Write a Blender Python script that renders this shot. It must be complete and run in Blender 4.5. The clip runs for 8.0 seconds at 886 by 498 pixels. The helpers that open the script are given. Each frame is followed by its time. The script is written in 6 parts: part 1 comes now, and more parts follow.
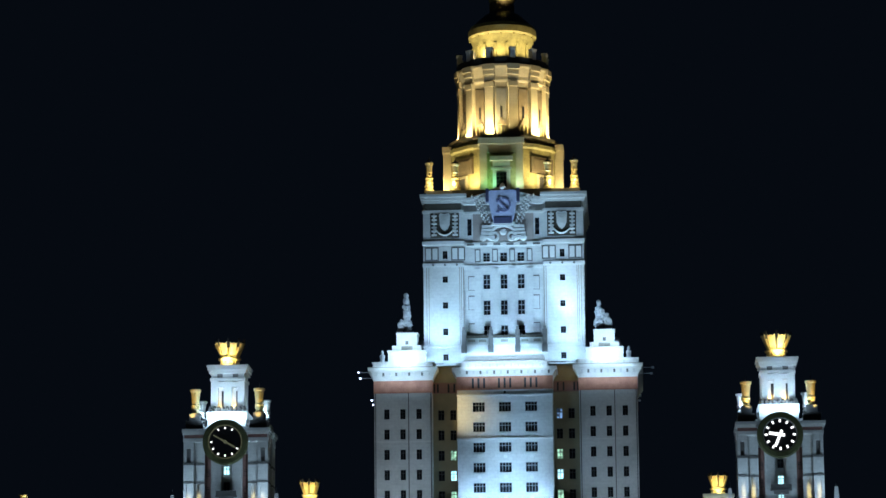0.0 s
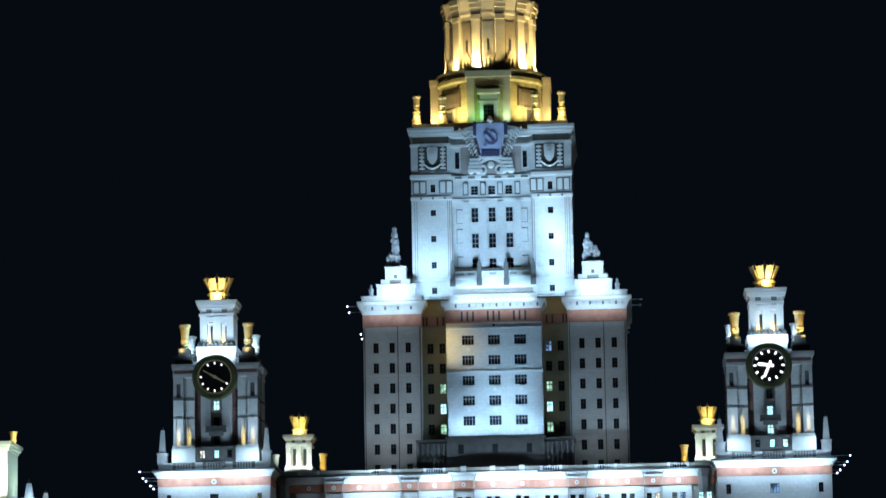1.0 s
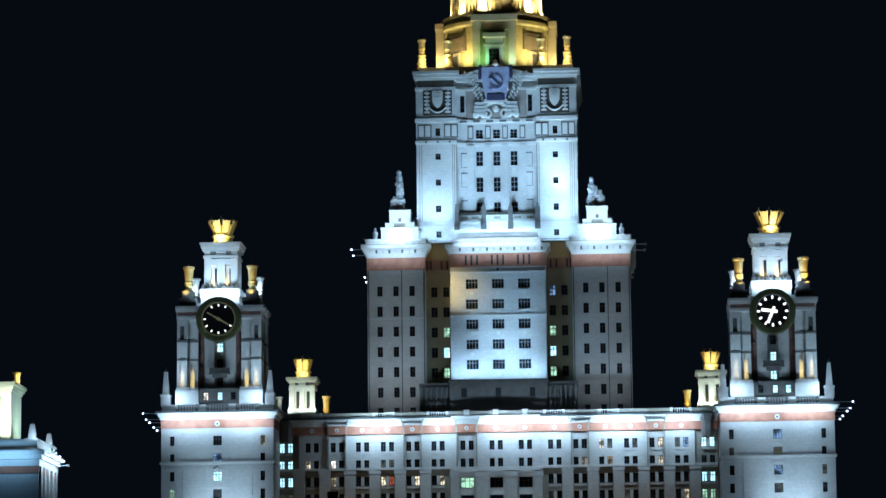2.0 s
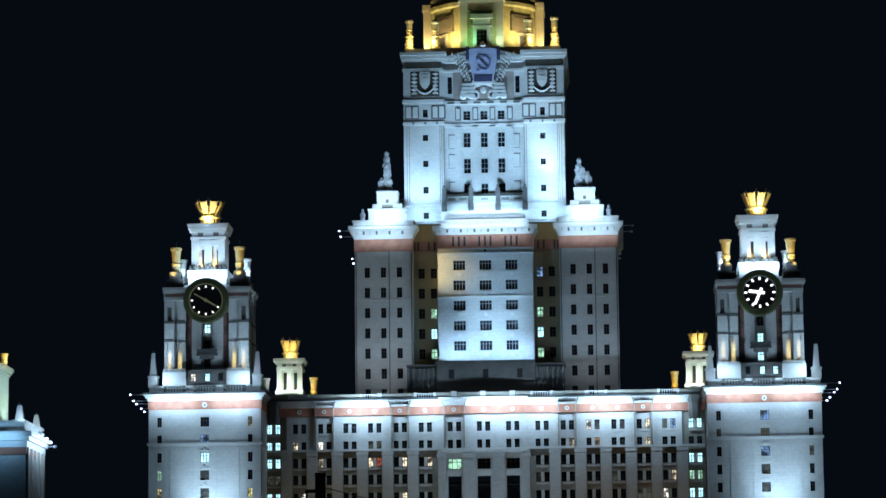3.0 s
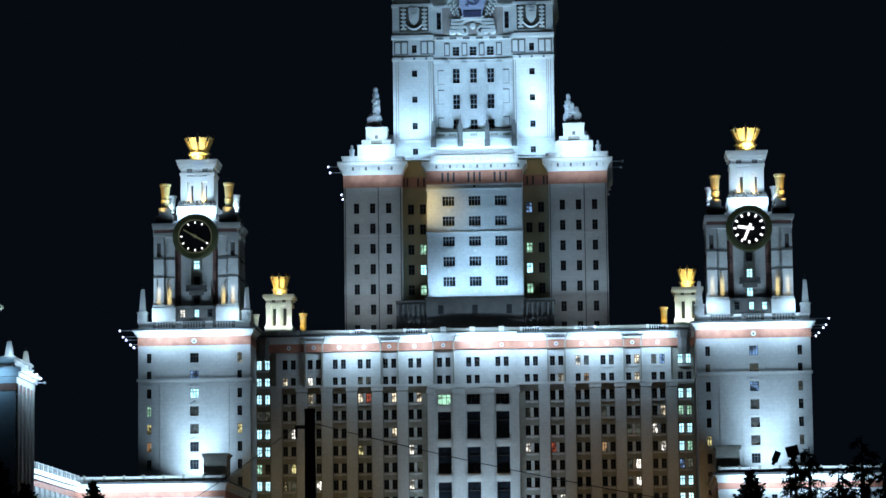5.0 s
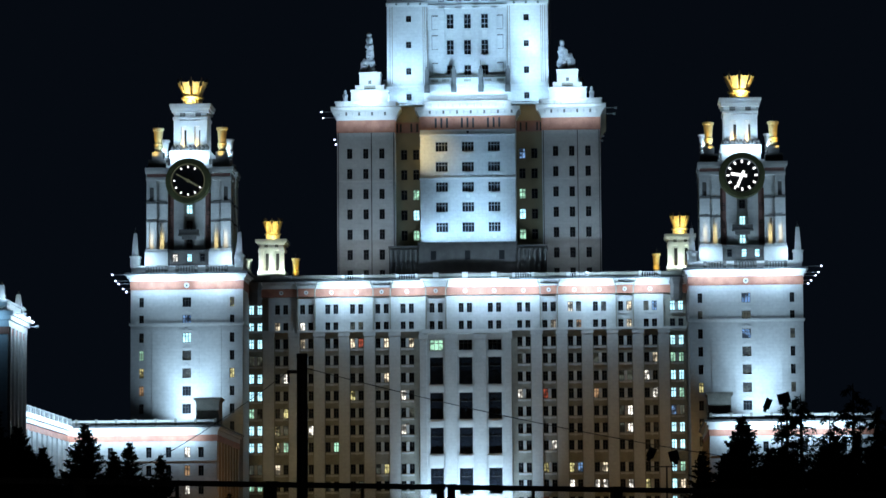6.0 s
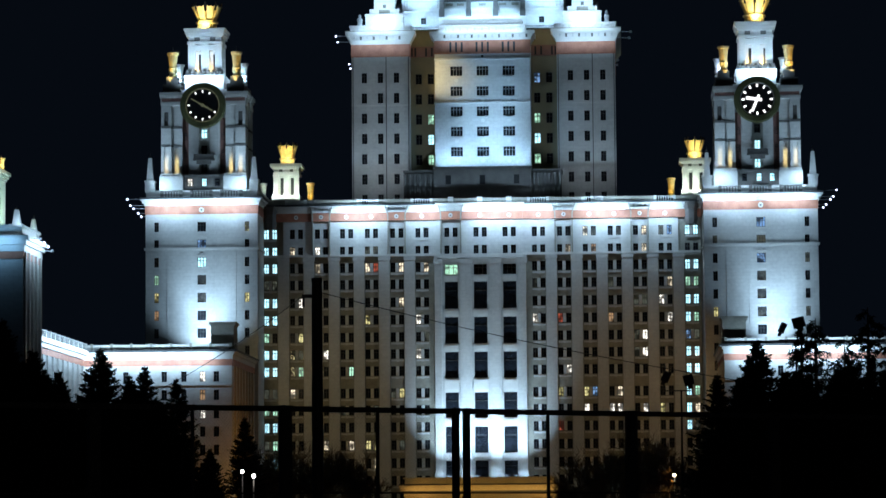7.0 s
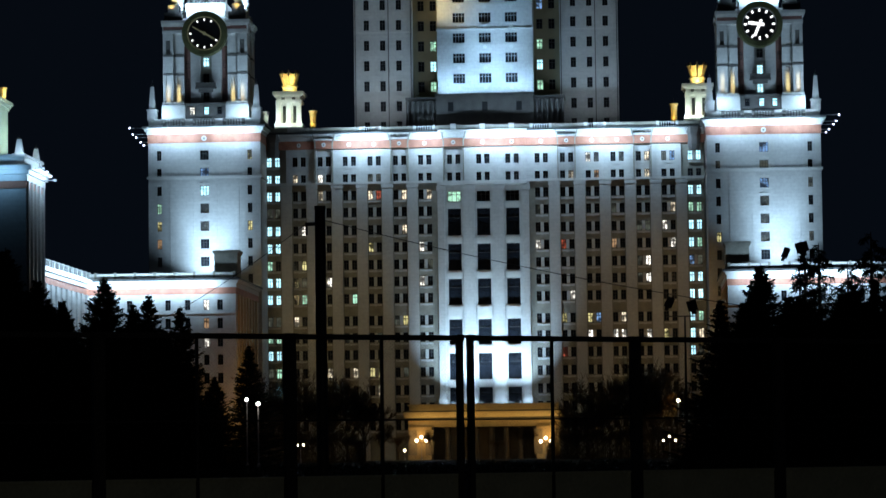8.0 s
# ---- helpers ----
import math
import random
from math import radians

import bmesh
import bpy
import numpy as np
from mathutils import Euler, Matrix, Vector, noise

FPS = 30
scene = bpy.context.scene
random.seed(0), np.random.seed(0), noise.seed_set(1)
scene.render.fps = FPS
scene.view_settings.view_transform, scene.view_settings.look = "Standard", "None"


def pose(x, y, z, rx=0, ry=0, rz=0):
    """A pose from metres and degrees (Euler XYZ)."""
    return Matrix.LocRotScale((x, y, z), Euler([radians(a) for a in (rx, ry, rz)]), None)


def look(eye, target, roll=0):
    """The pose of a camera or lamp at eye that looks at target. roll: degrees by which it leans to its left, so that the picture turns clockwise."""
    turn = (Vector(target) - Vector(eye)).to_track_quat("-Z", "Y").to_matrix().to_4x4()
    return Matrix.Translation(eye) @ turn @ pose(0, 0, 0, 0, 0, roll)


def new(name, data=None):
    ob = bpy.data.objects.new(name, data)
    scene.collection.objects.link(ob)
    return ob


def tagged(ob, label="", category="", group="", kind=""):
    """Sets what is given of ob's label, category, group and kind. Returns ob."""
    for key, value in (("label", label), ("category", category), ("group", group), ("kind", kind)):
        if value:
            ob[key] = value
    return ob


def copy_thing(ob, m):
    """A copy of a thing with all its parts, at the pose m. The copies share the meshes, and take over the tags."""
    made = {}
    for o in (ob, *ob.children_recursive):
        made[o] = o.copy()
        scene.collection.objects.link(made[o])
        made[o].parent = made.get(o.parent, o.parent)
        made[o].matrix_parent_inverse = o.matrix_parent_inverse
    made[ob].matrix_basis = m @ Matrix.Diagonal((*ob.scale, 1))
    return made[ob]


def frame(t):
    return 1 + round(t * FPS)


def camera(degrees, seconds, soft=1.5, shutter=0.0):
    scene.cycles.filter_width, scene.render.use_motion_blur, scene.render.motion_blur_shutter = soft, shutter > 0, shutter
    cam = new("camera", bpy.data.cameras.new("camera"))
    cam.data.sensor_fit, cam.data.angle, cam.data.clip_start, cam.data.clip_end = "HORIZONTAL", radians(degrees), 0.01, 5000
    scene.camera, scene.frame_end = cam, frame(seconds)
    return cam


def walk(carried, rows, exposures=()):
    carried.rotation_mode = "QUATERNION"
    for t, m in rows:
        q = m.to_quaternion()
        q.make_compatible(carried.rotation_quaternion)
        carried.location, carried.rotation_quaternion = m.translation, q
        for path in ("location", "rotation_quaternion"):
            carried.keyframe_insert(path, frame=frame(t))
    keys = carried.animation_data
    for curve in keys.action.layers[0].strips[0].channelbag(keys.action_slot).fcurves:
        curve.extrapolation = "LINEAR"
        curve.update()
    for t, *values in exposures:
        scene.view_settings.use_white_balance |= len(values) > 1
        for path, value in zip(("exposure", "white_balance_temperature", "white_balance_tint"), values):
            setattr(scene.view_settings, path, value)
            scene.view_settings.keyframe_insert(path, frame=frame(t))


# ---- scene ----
# ---- camera: a long lens on a tripod, tilting slowly down the building ----
FOV = 2 * math.degrees(math.atan(784 / 5644))
cam = camera(FOV, 8.0, 1.5, 0.3)
EYE = Vector((29.5, -680.0, 1.7))
# seconds, turn to the right, look up, lean to the left (degrees)
ROWS = [
    (0.0, -3.509, 10.986, -0.526),
    (0.5, -3.390, 10.639, -0.762),
    (1.0, -3.308, 9.788, -1.012),
    (1.5, -3.455, 9.224, -0.759),
    (1.7, -3.461, 9.035, -0.668),
    (2.8, -3.272, 8.426, -0.564),
    (3.0, -3.176, 8.439, -0.640),
    (3.5, -3.065, 8.252, -0.922),
    (4.0, -2.999, 7.901, -0.920),
    (4.5, -2.995, 7.631, -0.861),
    (4.7, -3.011, 7.510, -0.825),
    (5.8, -2.880, 6.525, -0.422),
    (6.0, -2.875, 6.307, -0.430),
    (6.5, -2.966, 5.544, -0.371),
    (7.0, -3.152, 4.951, -0.442),
    (7.5, -3.170, 4.302, -0.489),
    (8.0, -3.221, 3.640, -0.780),
]


def aim(yaw, pitch, roll):
    y, p = radians(yaw), radians(pitch)
    way = Vector((math.sin(y) * math.cos(p), math.cos(y) * math.cos(p), math.sin(p)))
    return look(EYE, EYE + way * 100, roll)


walk(cam, [(t, aim(y, p, r)) for t, y, p, r in ROWS])

# ---- night sky ----
world = bpy.data.worlds.new("night")
scene.world = world
world.use_nodes = True
bg = world.node_tree.nodes["Background"]
bg.inputs[0].default_value = (0.32, 0.55, 1.0, 1)
bg.inputs[1].default_value = 0.0056

# ---- floodlights ----
COLD, ICE, NEUTRAL = (0.46, 0.72, 1.0), (0.37, 0.665, 1.0), (0.67, 0.83, 1.0)
AMBER, SODIUM = (1.0, 0.84, 0.42), (1.0, 0.52, 0.13)


def spot(at, target, watts, colour, cone=90, blend=1.0, radius=0.25):
    lamp = bpy.data.lights.new("floodlight_beam", "SPOT")
    lamp.energy, lamp.color, lamp.spot_size, lamp.spot_blend, lamp.shadow_soft_size = watts, colour, radians(cone), blend, radius
    new("floodlight_beam", lamp).matrix_world = look(at, target)


def strip(at, target, length, watts, colour, height=0.4):
    lamp = bpy.data.lights.new("floodlight_row", "AREA")
    lamp.shape, lamp.size, lamp.size_y, lamp.energy, lamp.color = "RECTANGLE", length, height, watts, colour
    new("floodlight_row", lamp).matrix_world = look(at, target)


def glow(at, watts, colour, radius=0.2):
    lamp = bpy.data.lights.new("lamp_glow", "POINT")
    lamp.energy, lamp.color, lamp.shadow_soft_size = watts, colour, radius
    new("lamp_glow", lamp).location = at


# rows of floodlights along the eaves
for x, length in ((-26.5, 9.5), (-12.4, 6.0), (1.6, 9.0), (12.4, 6.5), (26.4, 10.0), (39.0, 6.0)):
    strip((x, 6.6, 70.0), (x, 11, 68.6), length, 225 * length, COLD)
for s in (-1, 1):
    for dx in (-6.5, 6.0):
        strip((s * 60 + dx, -2.9, 70.6), (s * 60 + dx, 0, 70.6), 10.0, 1250, COLD)
    # added fill row that lifts the parapet, not part of the eaves lights
    strip((s * 60, -3.2, 73.6), (s * 60, 0, 73.3), 22, 170, COLD)
    # strong beams up the clock blocks
    beam = 62.4 if s > 0 else -58.8
    spot((beam, -6.5, 38.8), (beam, 0, 51.5 if s > 0 else 48.0), 17000, COLD, 118)
    spot((beam, -12, 38.8), (beam, 0, 56.0 if s > 0 else 53.0), 26000, COLD, 58)
    # low wings
    strip((s * 66, -42.8, 35.4), (s * 66, -40, 35.8), 27, 3500, COLD)
    # foot of the clock towers
    for dx in (-9.4, 9.4):
        spot((s * 60 + dx, -3.4, 73.6), (s * 60 + dx * 0.8, 0, 79), 2500, COLD, 120)
        spot((s * 60 + dx * 1.05, -7.0, 73.0), (s * 60 + dx * 0.78, 0, 87), 9500 if s < 0 else 7500, COLD, 50)
        for k, y, watts, colour in ((0.626, 1.02, 24, AMBER), (0.857, -0.03, 18, (1.0, 0.88, 0.62))):
            x = s * 59.6 + dx * k
            strip((x, y, 79.6), (x, y + 1, 79.6), 0.3, watts, colour, 3.4)
    # lantern of the clock tower and its crown
    strip((s * 60, -0.6, 97.3), (s * 60, 4, 101.5), 8, 1300 if s > 0 else 1700, COLD)
    spot((s * 60, -5.5, 97.4), (s * 60, 3, 105.5), 6500 if s > 0 else 9500, COLD, 70)
    for dx in (-1.8, 1.8):
        glow((s * 59.6 + dx * 0.85, 3.7, 100.6), 230, (1.0, 0.7, 0.26))
    for dx in (-7.0, 7.2):
        spot((s * 60 + dx, 0.2, 97.6), (s * 60 + dx, 2.4, 102), 1500, (1.0, 0.7, 0.22), 70)
        glow((s * 60 + dx - s * 0.8, 9.2, 100.0), 600, COLD)
    glow((s * 60, 7.4, 113.0), 110, AMBER)
    spot((s * 60, 2.9, 109.9), (s * 60, 5.6, 113.5), 3600, AMBER, 120)
    # rear turrets
    for dx in (-2.7, 0.0, 2.7):
        spot((s * 47.6 + dx, 54.2, 77.4), (s * 47.6 + dx * 0.9, 57, 82), 1900, (0.78, 1.0, 0.9), 110)
    for dx in (-1.3, 1.3):
        glow((s * 47.6 + dx, 57.2, 79.2), 30, AMBER, 0.1)
    glow((s * 47.6, 60.0, 88.6), 40, AMBER)
    spot((s * 47.6, 56.2, 86.2), (s * 47.6, 59, 89.0), 2000, AMBER, 120)
    spot((s * 42.0, 55.6, 77.3), (s * 42, 57.6, 80), 520, (1.0, 0.7, 0.22), 90)
    # top of the tower's side wings
    strip((s * 23.0, 21.4, 112.4), (s * 23, 24, 112.6), 11, 480, COLD)
    strip((s * 23.0, 20.9, 108.2), (s * 23, 23.2, 110.5), 12, 620, COLD)
    spot((s * 22.2, 20.0, 113.8), (s * 22.2, 27, 117), 6500, COLD, 130)
    spot((s * 22.2, 19.4, 114.0), (s * 22.2, 28, 124), 5000, COLD, 70)
    glow((s * 13.5, 24.6, 110.3), 70, (1.0, 0.85, 0.4))
    # shaft
    spot((s * 13.5, 20, 114.0), (s * 13.5, 30, 127), 26000 if s > 0 else 25000, ICE, 80)
    strip((s * 14, 26.5, 113.8), (s * 14, 30, 117), 8, 800, ICE)
    # gold corner vases
    for dx in (11.5, 16.5):
        glow((s * dx - 0.3, 30.0, 155.2), 520, AMBER)
strip((0, 27.6, 114.2), (0, 30.7, 118.5), 16, 1300, ICE)
spot((0, 19.0, 114.2), (0, 30, 125), 19000, ICE, 90)
spot((-6.0, 10.0, 114.0), (-4, 30, 147), 37000, ICE, 60)
spot((6.0, 10.0, 114.0), (6, 30, 147), 37000, ICE, 60)
spot((14.2, 24.0, 115.5), (13.8, 30, 133.0), 46000, COLD, 40)
strip((0, 18.2, 111.2), (0, 20.5, 112.4), 18, 950, COLD)
strip((0, 17.2, 108.2), (0, 19.2, 110.6), 18, 760, COLD)
# middle of the tower
for x in (-8.0, -2.8, 2.8, 8.0):
    spot((x, 15.8, 80.6), (x, 20, 86.5), 3600, ICE, 140)
spot((2, 4.0, 73.5), (2, 20, 97), 40000, ICE, 50)
# weak added fill that replaces ambient light on the rooftop storey
strip((0, 12.6, 72.4), (0, 15, 76), 30, 20, NEUTRAL)
spot((-20.0, 10, 103.0), (-10.0, 20, 101), 15000, AMBER, 44)
for s in (-1, 1):
    spot((s * 24.5, 4, 72.4), (s * 23.6, 24, 85), 7000 if s < 0 else 4200, NEUTRAL, 70)
    spot((s * 27, -8, 73), (s * 25, 24, 103), 7500 if s < 0 else 6000, NEUTRAL, 28)
# drum under sodium light
for a in (-64, -30, 30, 64):
    c, n = math.sin(radians(a)), math.cos(radians(a))
    spot((17.0 * c, 48 - 17.0 * n, 154.0), (12.6 * c, 48 - 12.6 * n, 162), 6400, AMBER, 110)
for a, watts in ((-76, 12000), (-45, 13000), (-15, 17000), (45, 17000), (76, 12000)):
    c, n = math.sin(radians(a)), math.cos(radians(a))
    spot((13.0 * c, 48 - 13.0 * n, 167.5), (10.9 * c, 48 - 10.9 * n, 170.8), watts * 1.15, (1.0, 0.82, 0.42), 112)
for a, watts in ((-32, 8000), (6, 1100), (32, 5000)):
    c, n = math.sin(radians(a)), math.cos(radians(a))
    spot((13.4 * c, 48 - 13.4 * n, 168.0), (10.2 * c, 48 - 10.2 * n, 176), watts, AMBER, 96)
for a, watts in ((-75, 1900), (-38, 3200), (-8, 2100), (20, 2100), (48, 2000), (80, 1600)):
    c, n = math.sin(radians(a)), math.cos(radians(a))
    spot((9.2 * c, 48 - 9.2 * n, 187.0), (7.2 * c, 48 - 7.2 * n, 193), watts, AMBER, 130)
spot((0, 42.2, 200.6), (0, 45.0, 203.0), 900, AMBER, 70)
spot((-2.5, 31.5, 154.2), (-5, 35, 160), 1500, (0.35, 1.0, 0.5), 120)
spot((2.5, 31.5, 154.2), (5, 35, 160), 1800, (0.6, 1.0, 0.75), 120)
# foot of the middle bay
for x in (-8.4, -3.2, 3.2, 8.4):
    strip((x, 8.6, 12.3), (x, 10.4, 15.0), 3.6, 110, COLD)
    spot((x, 2.2, 12.4), (x * 0.9, 10.6, 25), 36000 if abs(x) < 5 else 30000, COLD, 74)
# entrance, sodium light
for x in (-14.0, 13.2):
    glow((x, -1.4, 5.0), 330, SODIUM)
strip((0, -1.5, 8.6), (0, -0.3, 9.8), 32, 290, (1.0, 0.6, 0.16))
strip((0, -0.2, 10.65), (0, 1.2, 11.4), 31, 60, (1.0, 0.6, 0.16), 0.2)
# street light along the forecourt, its glows set apart from the lamp posts
for x in (-38.5, 39.2):
    glow((x, -48, 10.5), 2200, SODIUM, 0.4)
# added warm fill from beside the low wings, to brighten the facade
for s in (-1, 1):
    spot((s * 47.8, -30, 38.6), (s * 24, 11, 32), 7500, (1.0, 0.84, 0.44) if s < 0 else (1.0, 0.68, 0.3), 90)
# post lamps beyond the spruces
for x, y, z in ((-9.1, -345.6, 6.4), (39.2, -100.8, 9.6)):
    glow((x, y, z), 13, (1.0, 0.9, 0.75), 0.1)
# added fill lamp, unseen behind the camera, to brighten the near fence panels
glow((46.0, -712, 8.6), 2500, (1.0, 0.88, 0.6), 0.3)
# block beyond the low wing
strip((-84, -121.0, 52.5), (-84, -118, 52.5), 14, 520, (0.25, 0.58, 1.0))
strip((-73.6, -109, 53.0), (-76.5, -109, 53.0), 16, 1100, COLD)
strip((-75.6, -68, 37.0), (-78.5, -68, 36.0), 50, 4500, COLD)
glow((-81.2, -110.6, 67.4), 200, AMBER)
for y in (-116.0, -110.5, -105.0):
    glow((-75.0, y, 51.4), 150, COLD)
glow((-77.2, -118.2, 56.6), 260, COLD)
glow((-76.6, -105.0, 56.0), 120, COLD)
spot((-77.4, -108.5, 55.9), (-82.4, -109, 62), 4200, (0.6, 1.0, 0.85), 110)
spot((-84, -119.0, 56.5), (-83, -112, 63), 16000, (0.8, 1.0, 0.75), 90)


# ---- materials ----
def material(name, base, rough=0.7, metal=0.0, grain=0.25, scale=0.6, fine=6.0, bump=0.05, joints=None, alt=None):
    """A surface with variation at two scales, a fine relief and, if asked for, the joints of its slabs."""
    m = bpy.data.materials.new(name)
    m.use_nodes = True
    t = m.node_tree
    b = t.nodes["Principled BSDF"]
    b.inputs["Metallic"].default_value = metal
    co = t.nodes.new("ShaderNodeTexCoord")
    n1, n2 = t.nodes.new("ShaderNodeTexNoise"), t.nodes.new("ShaderNodeTexNoise")
    for n, s in ((n1, scale), (n2, fine)):
        n.inputs["Scale"].default_value, n.inputs["Detail"].default_value = s, 4
        t.links.new(co.outputs["Object"], n.inputs["Vector"])
    ramp = t.nodes.new("ShaderNodeValToRGB")
    dark = [c * (1 - grain) for c in base]
    light = [min(1, c * (1 + grain * 0.6)) for c in (alt or base)]
    ramp.color_ramp.elements[0].color, ramp.color_ramp.elements[1].color = (*dark, 1), (*light, 1)
    ramp.color_ramp.elements[0].position, ramp.color_ramp.elements[1].position = 0.3, 0.7
    mix = t.nodes.new("ShaderNodeMath")
    mix.operation = "MULTIPLY_ADD"
    mix.inputs[1].default_value = 0.4
    t.links.new(n2.outputs["Fac"], mix.inputs[0])
    low = t.nodes.new("ShaderNodeMath")
    low.operation = "MULTIPLY"
    low.inputs[1].default_value = 0.6
    t.links.new(n1.outputs["Fac"], low.inputs[0])
    t.links.new(low.outputs[0], mix.inputs[2])
    t.links.new(mix.outputs[0], ramp.inputs["Fac"])
    colour = ramp.outputs["Color"]
    height = n2.outputs["Fac"]
    if joints:
        br = t.nodes.new("ShaderNodeTexBrick")
        br.inputs["Scale"].default_value = 1.0
        br.inputs["Brick Width"].default_value, br.inputs["Row Height"].default_value = joints
        br.inputs["Mortar Size"].default_value = 0.025
        br.inputs["Color1"].default_value, br.inputs["Color2"].default_value = (1, 1, 1, 1), (0.94, 0.94, 0.94, 1)
        br.inputs["Mortar"].default_value = (0.85, 0.84, 0.83, 1)
        mp = t.nodes.new("ShaderNodeMapping")
        mp.inputs["Rotation"].default_value = (radians(90), 0, 0)
        t.links.new(co.outputs["Object"], mp.inputs["Vector"])
        t.links.new(mp.outputs["Vector"], br.inputs["Vector"])
        mul = t.nodes.new("ShaderNodeMixRGB")
        mul.blend_type = "MULTIPLY"
        mul.inputs[0].default_value = 1.0
        t.links.new(colour, mul.inputs[1])
        t.links.new(br.outputs["Color"], mul.inputs[2])
        colour = mul.outputs["Color"]
    t.links.new(colour, b.inputs["Base Color"])
    rr = t.nodes.new("ShaderNodeMapRange")
    rr.inputs["To Min"].default_value, rr.inputs["To Max"].default_value = max(0.05, rough - 0.12), min(1, rough + 0.12)
    t.links.new(n2.outputs["Fac"], rr.inputs["Value"])
    t.links.new(rr.outputs["Result"], b.inputs["Roughness"])
    bp = t.nodes.new("ShaderNodeBump")
    bp.inputs["Strength"].default_value, bp.inputs["Distance"].default_value = 0.5, bump
    t.links.new(height, bp.inputs["Height"])
    t.links.new(bp.outputs["Normal"], b.inputs["Normal"])
    return m


def glowing(name, colour, strength, uneven=0.9, scale=0.9):
    """A lit room behind a curtain, a lit dial mark or a lamp globe."""
    m = bpy.data.materials.new(name)
    m.use_nodes = True
    t = m.node_tree
    b = t.nodes["Principled BSDF"]
    b.inputs["Base Color"].default_value, b.inputs["Roughness"].default_value = (0.05, 0.05, 0.05, 1), 0.15
    b.inputs["Emission Color"].default_value = (*colour, 1)
    geo, n, r = t.nodes.new("ShaderNodeNewGeometry"), t.nodes.new("ShaderNodeTexNoise"), t.nodes.new("ShaderNodeMapRange")
    n.inputs["Scale"].default_value = scale
    t.links.new(geo.outputs["Position"], n.inputs["Vector"])
    r.inputs["From Min"].default_value, r.inputs["From Max"].default_value = 0.42, 0.6
    r.inputs["To Min"].default_value, r.inputs["To Max"].default_value = strength * (1 - uneven), strength * (1 + uneven * 0.4)
    t.links.new(n.outputs["Fac"], r.inputs["Value"])
    t.links.new(r.outputs["Result"], b.inputs["Emission Strength"])
    return m


STONE = material("limestone", (0.5, 0.485, 0.455), 0.8, joints=(1.6, 0.75), grain=0.16, scale=0.12, fine=1.5, alt=(0.54, 0.525, 0.49))
TRIM = material("carved_limestone", (0.56, 0.54, 0.5), 0.75, grain=0.14, scale=0.3, fine=3)
# serves darker walls, and recesses whose shade is put into the colour
DIMSTONE = material("dim_and_shaded_stone", (0.29, 0.27, 0.22), 0.85, grain=0.3, scale=0.6, fine=3.0)
TAN = material("tan_panel_stone", (0.3, 0.25, 0.22), 0.85, grain=0.25, scale=0.5)
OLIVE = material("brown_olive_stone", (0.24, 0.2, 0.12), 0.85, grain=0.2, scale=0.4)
RED = material("red_granite", (0.36, 0.12, 0.07), 0.6, grain=0.3, scale=0.5, joints=(1.2, 0.9), alt=(0.42, 0.17, 0.1))
REDCLAD = material("reddish_cladding", (0.22, 0.11, 0.09), 0.7, grain=0.25)
BUFF = material("buff_stone", (0.5, 0.42, 0.27), 0.8, grain=0.18, scale=0.3, joints=(1.4, 0.7))
# buff stone with some of the sodium light's yellow put into its colour
OCHRE = material("sodium_tinted_stone", (0.43, 0.37, 0.16), 0.65, grain=0.4, scale=0.5, fine=2.5)
BROWN = material("brown_and_shaded_stone", (0.2, 0.15, 0.09), 0.85, grain=0.3, scale=0.6)
ROOF = material("dark_roof_and_edge_shade", (0.05, 0.05, 0.05), 0.55, grain=0.3)
# dark stone that also carries the shade of openings and unlit parts
DARKSTONE = material("dark_and_shaded_stone", (0.13, 0.12, 0.11), 0.85, grain=0.35, scale=0.5)
GOLD = material("gilded_metal", (0.8, 0.64, 0.3), 0.45, metal=0.25, grain=0.25, scale=1.2)
PIER = material("dark_weathered_pier", (0.06, 0.05, 0.036), 0.85, grain=0.35, scale=0.8)
INDIGO = material("dark_indigo_metal", (0.07, 0.07, 0.13), 0.5, metal=0.2, grain=0.3)
SYMBOL = material("slate_blue_metal", (0.2, 0.2, 0.33), 0.5, metal=0.2, grain=0.3)
BRONZE = material("olive_bronze", (0.17, 0.17, 0.075), 0.5, metal=0.3, grain=0.3, scale=1.0)
BLUEGREY = material("blue_grey_metal", (0.5, 0.52, 0.68), 0.5, metal=0.1, grain=0.25, scale=0.8)
STATUE = material("grey_cast_stone", (0.4, 0.4, 0.4), 0.8, grain=0.5, scale=1.2)
GLASS = material("dark_window_glass", (0.012, 0.014, 0.018), 0.15, grain=0.3, bump=0.0)
FRAME = material("dark_window_frame", (0.035, 0.033, 0.03), 0.6)
PALE = material("pale_painted_window_frame", (0.22, 0.22, 0.22), 0.6)
BLACK = material("black_dial", (0.008, 0.008, 0.01), 0.5, grain=0.3, bump=0.0)
STEEL = material("dark_painted_steel", (0.02, 0.02, 0.022), 0.5, grain=0.3, scale=3, fine=20)
CONCRETE = material("dim_concrete", (0.44, 0.46, 0.36), 0.85, grain=0.3, scale=1.2, fine=14)
GROUND = material("asphalt_ground", (0.04, 0.04, 0.036), 0.95, grain=0.4, scale=0.05, fine=2)
GROUND.node_tree.nodes["Principled BSDF"].inputs["Specular IOR Level"].default_value = 0.05
GALV = material("galvanised_steel", (0.42, 0.42, 0.44), 0.5, metal=0.3, grain=0.3, scale=3, fine=12)
TWIG = material("brown_twigs", (0.13, 0.09, 0.05), 0.9, grain=0.4, scale=2, fine=12)
BARK = material("dark_bark", (0.1, 0.075, 0.05), 0.9, grain=0.4, scale=2, fine=12)
